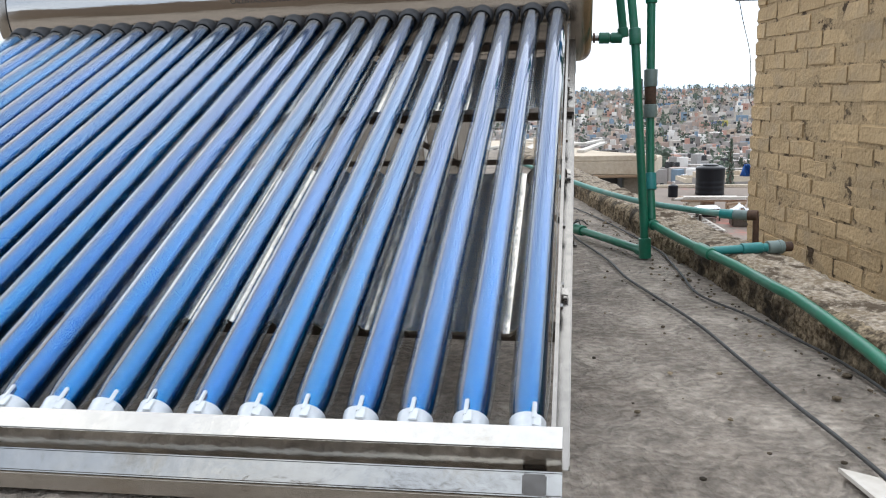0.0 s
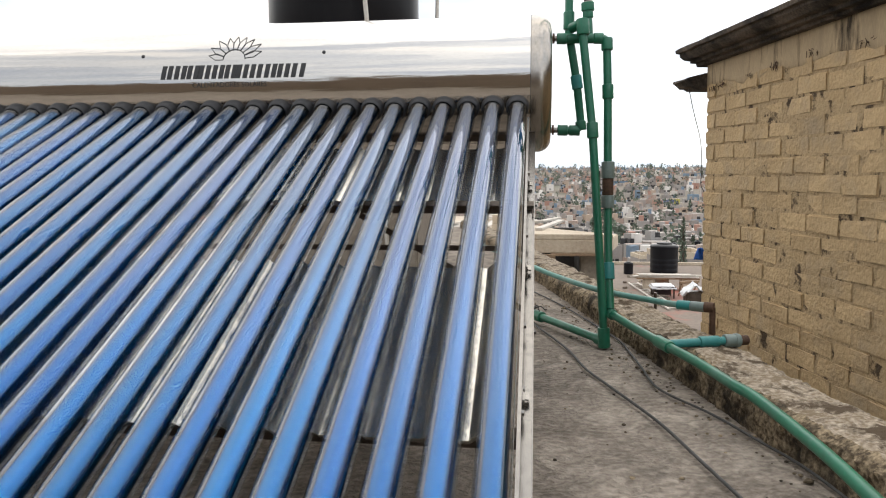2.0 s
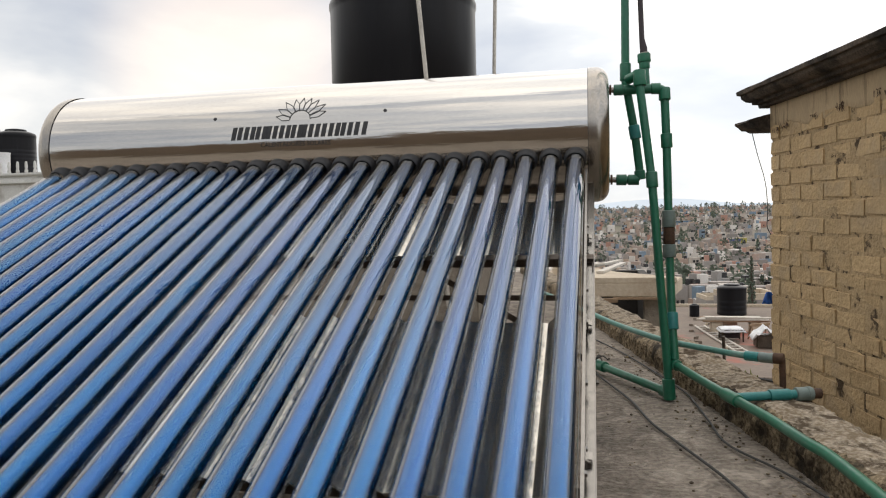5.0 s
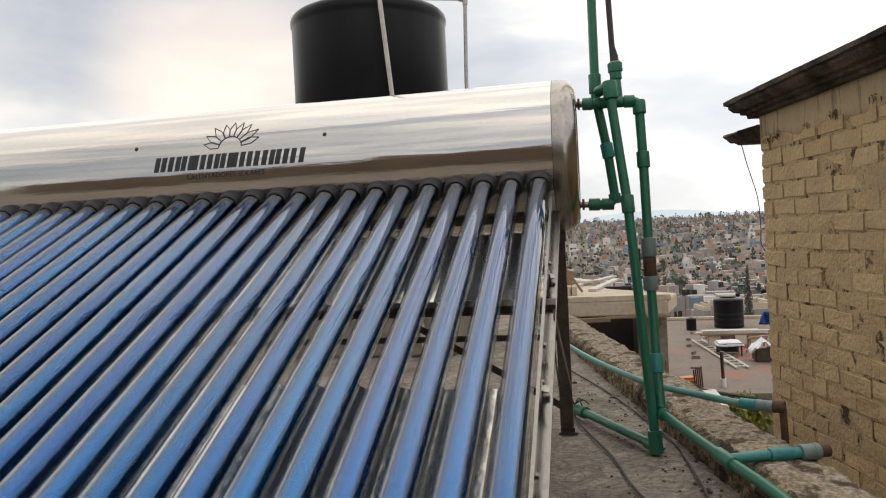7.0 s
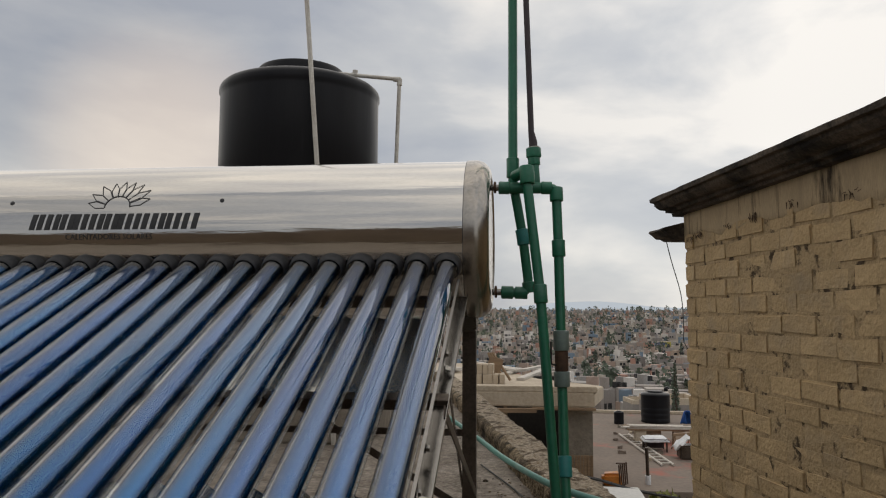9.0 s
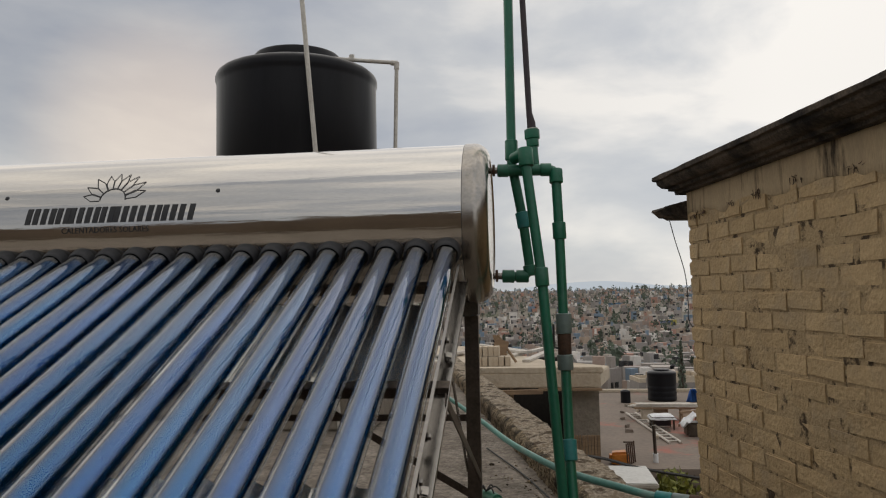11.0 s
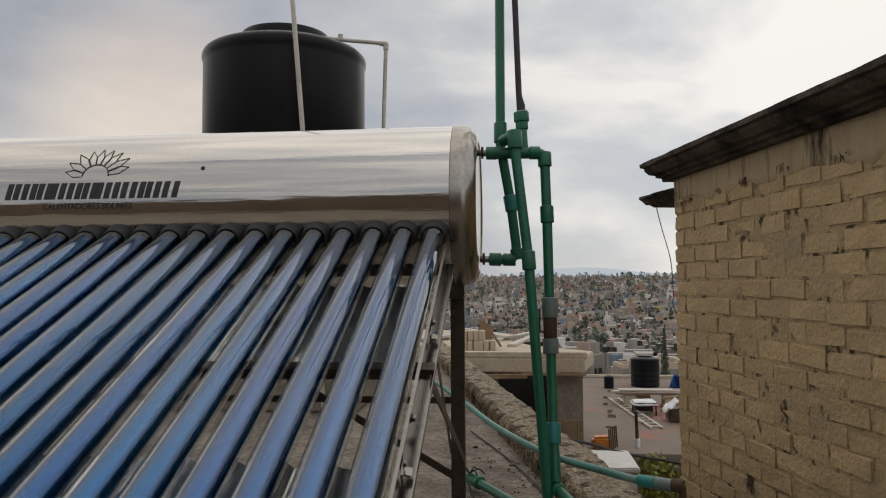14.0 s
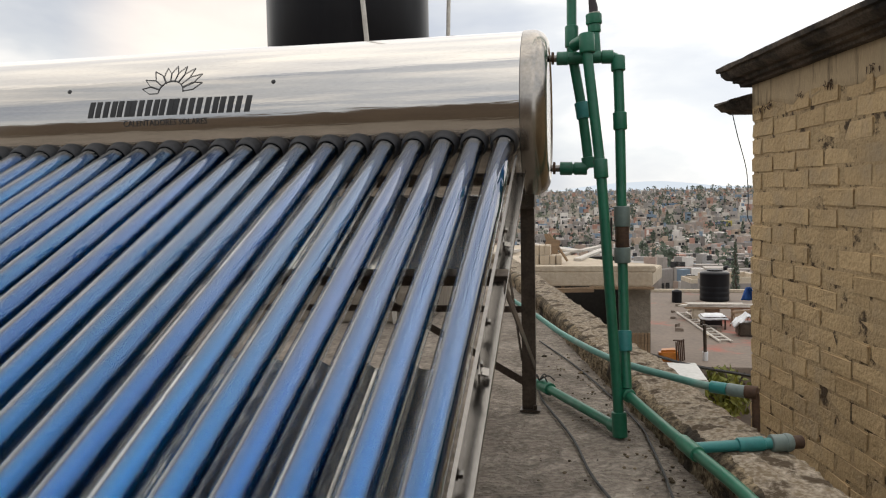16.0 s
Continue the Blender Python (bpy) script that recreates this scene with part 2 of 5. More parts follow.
BACK_WALL = material("brown_weathered_wall", (0.16, 0.12, 0.085), (0.10, 0.075, 0.055), 0.95, 0, 3, 30, bump=0.4, bump_scale=30)


def floor_material():
    """Rough grey cement with curling trowel ridges and paler worn patches."""
    m = material("trowelled_cement", (0.385, 0.332, 0.275), (0.19, 0.158, 0.127), 0.94, 0, 5, 60, mix=(0.36, 0.62), stain=(0.14, 0.12, 0.098), stain_scale=1.7, stain_at=(0.54, 0.72), spec=0.25)
    n, l = m.node_tree.nodes, m.node_tree.links
    p = n["Principled BSDF"]
    co = n.new("ShaderNodeTexCoord")
    swirl = n.new("ShaderNodeTexNoise")
    for k, v in (("Scale", 6.0), ("Detail", 9.0), ("Roughness", 0.62), ("Distortion", 2.6)):
        swirl.inputs[k].default_value = v
    drag = n.new("ShaderNodeMapping")
    drag.inputs["Scale"].default_value = (1.15, 1.0, 1.0)
    drag.inputs["Rotation"].default_value = (0, 0, 0.25)
    l.new(co.outputs["Object"], drag.inputs[0])
    l.new(drag.outputs[0], swirl.inputs["Vector"])
    wav = n.new("ShaderNodeMapRange")
    wav.inputs["From Min"].default_value, wav.inputs["From Max"].default_value = 0.36, 0.64
    l.new(swirl.outputs[0], wav.inputs[0])
    grit = n.new("ShaderNodeTexNoise")
    grit.inputs["Scale"].default_value, grit.inputs["Detail"].default_value = 130, 6
    l.new(co.outputs["Object"], grit.inputs["Vector"])
    ripple = n.new("ShaderNodeTexWave")
    for k, v in (("Scale", 11.0), ("Distortion", 22.0), ("Detail", 4.0), ("Detail Scale", 0.9), ("Detail Roughness", 0.6)):
        ripple.inputs[k].default_value = v
    across = n.new("ShaderNodeMapping")
    across.inputs["Rotation"].default_value = (0, 0, 1.2)
    l.new(co.outputs["Object"], across.inputs[0])
    l.new(across.outputs[0], ripple.inputs["Vector"])
    comb = n.new("ShaderNodeMath")
    comb.operation = "MULTIPLY_ADD"
    comb.inputs[1].default_value = 0.5
    l.new(ripple.outputs["Fac"], comb.inputs[0])
    l.new(wav.outputs[0], comb.inputs[2])
    ad = n.new("ShaderNodeMath")
    ad.operation = "MULTIPLY_ADD"
    ad.inputs[1].default_value = 0.6
    l.new(grit.outputs[0], ad.inputs[0])
    l.new(comb.outputs[0], ad.inputs[2])
    bp = n.new("ShaderNodeBump")
    bp.inputs["Strength"].default_value, bp.inputs["Distance"].default_value = 1.0, 0.007
    l.new(ad.outputs[0], bp.inputs["Height"])
    l.new(bp.outputs[0], p.inputs["Normal"])
    # ridges worn paler than the hollows between them
    old = p.inputs["Base Color"].links[0].from_socket
    tone = n.new("ShaderNodeMapRange")
    for k, v in (("From Min", 0.4), ("From Max", 1.9), ("To Min", 0.62), ("To Max", 1.28)):
        tone.inputs[k].default_value = v
    l.new(ad.outputs[0], tone.inputs[0])
    mx = n.new("ShaderNodeVectorMath")
    mx.operation = "SCALE"
    l.new(old, mx.inputs[0])
    l.new(tone.outputs[0], mx.inputs["Scale"])
    l.new(mx.outputs[0], p.inputs["Base Color"])
    return m


FLOOR = floor_material()


def tube_hues():
    """The coating's blue differs from tube to tube, from sky blue to violet."""
    n, l = TUBE.node_tree.nodes, TUBE.node_tree.links
    p = n["Principled BSDF"]
    old = p.inputs["Base Color"].links[0].from_socket
    rnd = n.new("ShaderNodeObjectInfo").outputs["Random"]
    frac = n.new("ShaderNodeMath")
    frac.operation = "MULTIPLY"
    frac.inputs[1].default_value = 7.3
    l.new(rnd, frac.inputs[0])
    wrap = n.new("ShaderNodeMath")
    wrap.operation = "FRACT"
    l.new(frac.outputs[0], wrap.inputs[0])
    ramp = n.new("ShaderNodeValToRGB")
    e = ramp.color_ramp.elements
    e[0].color, e[1].color = (0.9, 1.15, 1.02, 1), (1.4, 0.88, 0.93, 1)
    e.new(0.6).color = (1.1, 0.97, 1.0, 1)
    l.new(wrap.outputs[0], ramp.inputs[0])
    mx = n.new("ShaderNodeVectorMath")
    mx.operation = "MULTIPLY"
    l.new(old, mx.inputs[0])
    l.new(ramp.outputs[0], mx.inputs[1])
    l.new(mx.outputs[0], p.inputs["Base Color"])
    p.inputs["Specular Tint"].default_value = (0.3, 0.4, 0.58, 1)


tube_hues()


def clear_glass():
    """Thin clear glass: see-through, with a Fresnel gloss."""
    m = bpy.data.materials.new("clear_tube_glass")
    m.use_nodes = True
    n, l = m.node_tree.nodes, m.node_tree.links
    n.clear()
    out = n.new("ShaderNodeOutputMaterial")
    mix = n.new("ShaderNodeMixShader")
    clear, gloss, lw = n.new("ShaderNodeBsdfTransparent"), n.new("ShaderNodeBsdfGlossy"), n.new("ShaderNodeLayerWeight")
    lw.inputs[0].default_value = 0.5
    power, fr = n.new("ShaderNodeMath"), n.new("ShaderNodeMapRange")
    power.operation = "POWER"
    power.inputs[1].default_value = 2.4
    l.new(lw.outputs["Facing"], power.inputs[0])
    l.new(power.outputs[0], fr.inputs[0])
    fr.inputs["To Min"].default_value, fr.inputs["To Max"].default_value = 0.04, 0.72
    clear.inputs[0].default_value = (0.86, 0.88, 0.89, 1)
    gloss.inputs["Roughness"].default_value = 0.02
    l.new(fr.outputs[0], mix.inputs[0])
    l.new(clear.outputs[0], mix.inputs[1])
    l.new(gloss.outputs[0], mix.inputs[2])
    l.new(mix.outputs[0], out.inputs[0])
    return m


TUBE_GLASS = clear_glass()


def town_material():
    """House walls: block grey, tan, brick and a few painted ones, one colour a house."""
    m = material("town_walls", (1.12, 1.09, 1.05), (0.88, 0.85, 0.81), 0.92, 0, 0.25, 2.5)
    n, l = m.node_tree.nodes, m.node_tree.links
    p = n["Principled BSDF"]
    old = p.inputs["Base Color"].links[0].from_socket
    ramp = n.new("ShaderNodeValToRGB")
    ramp.color_ramp.interpolation = "CONSTANT"
    tones = [(0.42, 0.385, 0.36), (0.31, 0.295, 0.285), (0.48, 0.435, 0.39), (0.39, 0.325, 0.285), (0.58, 0.55, 0.52), (0.34, 0.325, 0.315), (0.41, 0.32, 0.275),
             (0.72, 0.70, 0.68), (0.38, 0.355, 0.345), (0.19, 0.26, 0.34), (0.45, 0.36, 0.29), (0.42, 0.25, 0.20), (0.26, 0.24, 0.23), (0.33, 0.30, 0.28)]
    e = ramp.color_ramp.elements
    e[0].color, e[1].position, e[1].color = (*tones[0], 1), 1 / len(tones), (*tones[1], 1)
    for i, c in enumerate(tones[2:], 2):
        e.new(i / len(tones)).color = (*c, 1)
    l.new(n.new("ShaderNodeNewGeometry").outputs["Random Per Island"], ramp.inputs[0])
    mx = n.new("ShaderNodeMix")
    mx.data_type, mx.blend_type = "RGBA", "MULTIPLY"
    mx.inputs[0].default_value = 1.0
    l.new(ramp.outputs[0], mx.inputs[6])
    l.new(old, mx.inputs[7])
    l.new(mx.outputs[2], p.inputs["Base Color"])
    return m


TOWN = town_material()


# ---- builders ----
def finish(bm, name, smooth=None):
    bmesh.ops.recalc_face_normals(bm, faces=bm.faces)
    me = bpy.data.meshes.new(name)
    bm.to_mesh(me)
    bm.free()
    if smooth:
        me.shade_smooth()
        me.set_sharp_from_angle(angle=radians(smooth))
    return me


def part(name, bm, mat, parent=None, label="", smooth=40):
    """One bmesh, or a ready mesh, as ONE mesh object under a thing or a part."""
    me = bm if isinstance(bm, bpy.types.Mesh) else finish(bm, name, smooth)
    if not me.materials:
        me.materials.append(mat)
    ob = new(name, me)
    if parent:
        ob.parent = parent
    if label:
        ob["label"] = label
    return ob


def thing(name, label, category, group="", kind="", at=(0, 0, 0)):
    ob = new(name)
    ob.location = at
    ob.empty_display_size = 0.1
    return tagged(ob, label, category, group, kind)


def box(bm, c, s, bevel=0.0, m=None, jitter=0.0):
    """A box with centre c and size s, its edges rounded off, turned by m."""
    r = bmesh.ops.create_cube(bm, size=1)
    vs = r["verts"]
    for v in vs:
        v.co = Vector((v.co.x * s[0], v.co.y * s[1], v.co.z * s[2]))
        if jitter:
            v.co += Vector([random.uniform(-jitter, jitter) for _ in range(3)])
    if bevel:
        es = list({e for v in vs for e in v.link_edges})
        r = bmesh.ops.bevel(bm, geom=es, offset=bevel, segments=2, affect="EDGES", clamp_overlap=True)
        vs = list({v for f in r["faces"] for v in f.verts} | {v for v in vs if v.is_valid})
    for v in vs:
        v.co = (m @ v.co if m else v.co) + Vector(c)
    return bm


def sweep(bm, pts, r, seg=14, caps=True):
    """A round bar along points, with a radius for all or one for each point."""
    pts = [Vector(p) for p in pts]
    rs = r if isinstance(r, (list, tuple)) else [r] * len(pts)
    rings, side = [], None
    for i, p in enumerate(pts):
        d = (pts[min(i + 1, len(pts) - 1)] - pts[max(i - 1, 0)]).normalized()
        if side is None:
            side = d.orthogonal().normalized()
        side = (side - d * side.dot(d)).normalized()
        up = d.cross(side)
        rings.append([bm.verts.new(p + rs[i] * (math.cos(a) * side + math.sin(a) * up)) for a in (2 * math.pi * k / seg for k in range(seg))])
    for a, b in zip(rings, rings[1:]):
        for k in range(seg):
            bm.faces.new((a[k], a[(k + 1) % seg], b[(k + 1) % seg], b[k]))
    if caps:
        bm.faces.new(rings[0][::-1])
        bm.faces.new(rings[-1])
    return bm


def smooth_path(pts, n=8):
    """Points along a Catmull-Rom curve through pts."""
    P = [Vector(p) for p in pts]
    P = [2 * P[0] - P[1]] + P + [2 * P[-1] - P[-2]]
    out = []
    for i in range(1, len(P) - 2):
        a, b, c, d = P[i - 1:i + 3]
        for k in range(n):
            t = k / n
            out.append(0.5 * (2 * b + (c - a) * t + (2 * a - 5 * b + 4 * c - d) * t * t + (3 * b - a - 3 * c + d) * t ** 3))
    return out + [P[-2]]


def lathe(bm, profile, centre=(0, 0, 0), seg=48):
    """A turned body about z from (radius, height) pairs."""
    rings = []
    for r, z in profile:
        rings.append([bm.verts.new(Vector(centre) + Vector((r * math.cos(a), r * math.sin(a), z))) for a in (2 * math.pi * k / seg for k in range(seg))] if r > 1e-6 else [bm.verts.new(Vector(centre) + Vector((0, 0, z)))])
    for a, b in zip(rings, rings[1:]):
        if len(a) == 1 and len(b) == 1:
            continue
        for k in range(seg):
            q = [a[k % len(a)], a[(k + 1) % len(a)], b[(k + 1) % len(b)], b[k % len(b)]]
            q = list(dict.fromkeys(q))
            bm.faces.new(q)
    return bm


def B():
    return bmesh.new()


# ---- large structure: our roof, its parapet, the ground ----
SLOPE_X = -0.2                        # the parapet drifts to the left as it runs away


def parapet_x(y):
    return 0.408 + SLOPE_X * y


def roof_slab():
    bm = B()
    nx, ny = 60, 70
    g = {}
    for j in range(ny + 1):
        y = -5.0 + 11.0 * j / ny
        xr = parapet_x(y) + 0.05
        for i in range(nx + 1):
            x = -6.0 + (xr + 6.0) * i / nx
            z = 0.006 * noise.noise(Vector((x * 1.3, y * 1.3, 0))) + 0.003 * noise.noise(Vector((x * 5, y * 5, 3)))
            g[i, j] = bm.verts.new((x, y, z - 0.004))
    for j in range(ny):
        for i in range(nx):
            bm.faces.new((g[i, j], g[i + 1, j], g[i + 1, j + 1], g[i, j + 1]))
    edge = [e for e in bm.edges if e.is_boundary]
    r = bmesh.ops.extrude_edge_only(bm, edges=edge)
    low = [v for v in r["geom"] if isinstance(v, bmesh.types.BMVert)]
    for v in low:
        v.co.z = -0.22
    return tagged(part("floor", bm, FLOOR, smooth=60), "flat roof of rough trowelled grey cement", "floor", kind="structure")


roof_slab()
bm = B()
for c, s in (((-2.9, -4.9, -4.2), (6.6, 0.15, 7.9)), ((-5.9, 0.5, -4.2), (0.15, 10.8, 7.9)), ((-3.5, 5.9, -4.2), (4.8, 0.15, 7.9))):
    box(bm, c, s)
m_side = Matrix.Rotation(math.atan(-SLOPE_X), 3, "Z")
box(bm, (parapet_x(0.5) + 0.03, 0.5, -4.2), (0.1, 11.1, 7.9), m=m_side)
tagged(part("wall_own_house", bm, GREY_BLOCK), "grey block walls of the house under the roof", "wall", kind="structure")


def parapet():
    """A low, broken concrete upstand along the roof's edge, with a gravelly inner face and a flaking top."""
    root = thing("parapet", "low crumbling concrete parapet with exposed gravel, darker inside than on top", "parapet", kind="structure")
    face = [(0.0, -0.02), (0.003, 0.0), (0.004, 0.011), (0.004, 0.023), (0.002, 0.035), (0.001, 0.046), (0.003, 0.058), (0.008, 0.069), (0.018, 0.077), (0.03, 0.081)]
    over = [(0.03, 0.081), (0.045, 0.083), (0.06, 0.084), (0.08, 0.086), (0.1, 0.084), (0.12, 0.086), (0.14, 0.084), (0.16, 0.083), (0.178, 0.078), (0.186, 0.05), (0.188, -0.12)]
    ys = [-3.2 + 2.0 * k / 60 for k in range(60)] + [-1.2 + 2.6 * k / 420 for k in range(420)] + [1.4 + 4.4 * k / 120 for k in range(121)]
    for name, sel, mat, label in (("inner_face", face, CONCRETE_OLD, "dark gravelly concrete face"), ("top", over, PALE_TOP, "pale flaking top")):
        bm = B()
        rows = []
        for y in ys:
            row = []
            for dx, z in sel:
                q = Vector((y, dx, z))
                a = 0.010 * noise.noise(q * 11) + 0.007 * noise.noise(q * 38) + 0.0065 * noise.noise(q * 90)
                if z < 0:
                    a *= 0.3
                low = 0.012 * noise.noise(Vector((y * 2.1, 0.3, 9)))
                row.append(bm.verts.new((parapet_x(y) + dx + a * (1.0 if dx < 0.03 else 0.4), y, z + 0.7 * a + (low if z > 0.03 else 0))))
            rows.append(row)
        for a, b in zip(rows, rows[1:]):
            for k in range(len(sel) - 1):
                bm.faces.new((a[k], a[k + 1], b[k + 1], b[k]))
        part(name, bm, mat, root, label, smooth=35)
    return root


parapet()
bm = B()
box(bm, (-2.4, -4.85, 0.75), (6.8, 0.16, 1.5), 0.01)
box(bm, (-0.2, -4.6, 0.88), (3.3, 0.2, 1.76), 0.01)
tagged(part("wall_behind", bm, BACK_WALL), "low brown weathered wall closing the roof", "wall", kind="structure")


def ground_z(x, y):
    d = math.hypot(x, y)
    pts = ((0, -8), (60, -9), (130, -16), (260, -23), (450, -16), (700, -5), (1000, 5), (1300, 10.5), (1700, -2), (4900, -60))
    for (a, za), (b, zb) in zip(pts, pts[1:]):
        if d <= b:
            t = (d - a) / (b - a)
            z = za + (zb - za) * t
            break
    else:
        z = -60
    return z + (min(d, 900) / 900) * 7 * noise.noise(Vector((x / 210, y / 210, 0.4)))


def ground_sheet():
    bm = B()
    rad = [0, 14, 30, 50, 75, 100, 140, 180, 230, 290, 360, 440, 530, 620, 720, 820, 930, 1050, 1170, 1290, 1420, 1700, 2400, 3400, 4800]
    seg = 72
    rings = []
    for r in rad:
        rings.append([bm.verts.new((r * math.sin(a), r * math.cos(a), ground_z(r * math.sin(a), r * math.cos(a)))) for a in (2 * math.pi * k / seg for k in range(seg))] if r else [bm.verts.new((0, 0, ground_z(0, 0)))])
    for a, b in zip(rings, rings[1:]):
        for k in range(seg):
            bm.faces.new(list(dict.fromkeys([a[k % len(a)], a[(k + 1) % len(a)], b[(k + 1) % seg], b[k]])))
    return tagged(part("ground", bm, GROUND, smooth=80), "dusty hillside ground under the town", "ground", kind="structure")


ground_sheet()


def mountains():
    bm = B()
    lo, hi = [], []
    for k in range(141):
        a = radians(-80 + 160 * k / 140)
        r = 4300
        h = 25 + 30 * max(0, noise.noise(Vector((k * 0.06, 2.2, 0)))) + 16 * noise.noise(Vector((k * 0.3, 7.1, 0))) + 60 * math.exp(-((k - 74) / 7) ** 2)
        lo.append(bm.verts.new((r * math.sin(a), r * math.cos(a), -120)))
        hi.append(bm.verts.new(((r + 250) * math.sin(a), (r + 250) * math.cos(a), max(10, h))))
    for k in range(140):
        bm.faces.new((lo[k], lo[k + 1], hi[k + 1], hi[k]))
    return tagged(part("backdrop", bm, MOUNTAIN, smooth=80), "mountains far behind the town, paled by a glow for haze", "mountains", kind="structure")


mountains()


# ---- solar water heater ----
PITCH, N_TUBES = 0.075, 25
TANK_Y, TANK_Z, TANK_R, TANK_X0, TANK_X1 = 0.239, 0.858, 0.217, -1.9, 0.104
heater = thing("solar_water_heater", "stainless solar water heater with blue evacuated tubes on a sloping frame", "water heater")


def top_of(k):
    return Vector((-PITCH * k, 0.022, 0.760))


def foot_of(k):
    x = -PITCH * k
    return Vector((x, -1.363 + 0.0215 * x, 0.101 + 0.006 * x)) - Vector((0, 0.0245, 0.0115))


def tank_body():
    prof = []
    for x, r in ((TANK_X0 + 0.062, TANK_R), (TANK_X1 - 0.062, TANK_R)):
        prof.append((r, x))
    bm = B()
    seg = 96
    rings = [[bm.verts.new((x, TANK_Y + r * math.cos(a), TANK_Z + r * math.sin(a))) for a in (2 * math.pi * k / seg for k in range(seg))] for r, x in prof]
    for k in range(seg):
        bm.faces.new((rings[0][k], rings[0][(k + 1) % seg], rings[1][(k + 1) % seg], rings[1][k]))
    body = part("tank_body", bm, STEEL, heater, "brushed stainless steel jacket")
    for name, x, s in (("end_cap", TANK_X1, 1), ("end_cap", TANK_X0, -1)):
        bm = B()
        ep = [(TANK_R + 0.0025, -0.064), (TANK_R + 0.003, -0.058), *[(TANK_R + 0.003 - 0.042 * (1 - math.cos(q)), -0.042 + 0.042 * math.sin(q)) for q in (math.pi / 24 * i for i in range(13))], (TANK_R - 0.042, -0.001), (TANK_R - 0.045, -0.004), (0.08, -0.005), (0.0, -0.005)]
        rings = []
        for r, dx in ep:
            rings.append([bm.verts.new((x + s * dx, TANK_Y + r * math.cos(a), TANK_Z + r * math.sin(a))) for a in (2 * math.pi * k / seg for k in range(seg))] if r else [bm.verts.new((x + s * dx, TANK_Y, TANK_Z))])
        for a, b in zip(rings, rings[1:]):
            for k in range(seg):
                bm.faces.new(list(dict.fromkeys([a[k], a[(k + 1) % seg], b[(k + 1) % len(b)], b[k % len(b)]])))
        cap = part(name, bm, CAP_STEEL, heater, "pressed stainless end cap, duller and browner than the jacket")
        bm = B()
        sweep(bm, [(x - s * 0.0655, TANK_Y, TANK_Z), (x - s * 0.0635, TANK_Y, TANK_Z)], TANK_R + 0.0015, 96, caps=False)
        part("seam", bm, RUBBER, cap, "thin dark seam")
    return body


tank_body()


def on_tank(x, z, lift=0.0012):
    """The place on the jacket's front at a height."""
    s = max(-1, min(1, (z - TANK_Z) / TANK_R))
    a = math.asin(s)
    return Vector((x, TANK_Y - (TANK_R + lift) * math.cos(a), TANK_Z + (TANK_R + lift) * math.sin(a)))


def print_patch(bm, quad, nu=2, nv=4):
    """A flat print on the jacket: four corners (x, height) going round, bent to the curve."""
    g = [[bm.verts.new(on_tank(*[(1 - u) * ((1 - v) * quad[0][i] + v * quad[3][i]) + u * ((1 - v) * quad[1][i] + v * quad[2][i]) for i in (0, 1)])) for u in (p / nu for p in range(nu + 1))] for v in (q / nv for q in range(nv + 1))]
    for a, b in zip(g, g[1:]):
        for k in range(nu):
            bm.faces.new((a[k], a[k + 1], b[k + 1], b[k]))


def print_line(bm, pts, w=0.0022):
    for (x0, z0), (x1, z1) in zip(pts, pts[1:]):
        d = Vector((x1 - x0, z1 - z0))
        if d.length < 1e-6:
            continue
        n = Vector((-d.y, d.x)).normalized() * w / 2
        print_patch(bm, [(x0 - n.x, z0 - n.y), (x1 - n.x, z1 - n.y), (x1 + n.x, z1 + n.y), (x0 + n.x, z0 + n.y)], 3, 1)


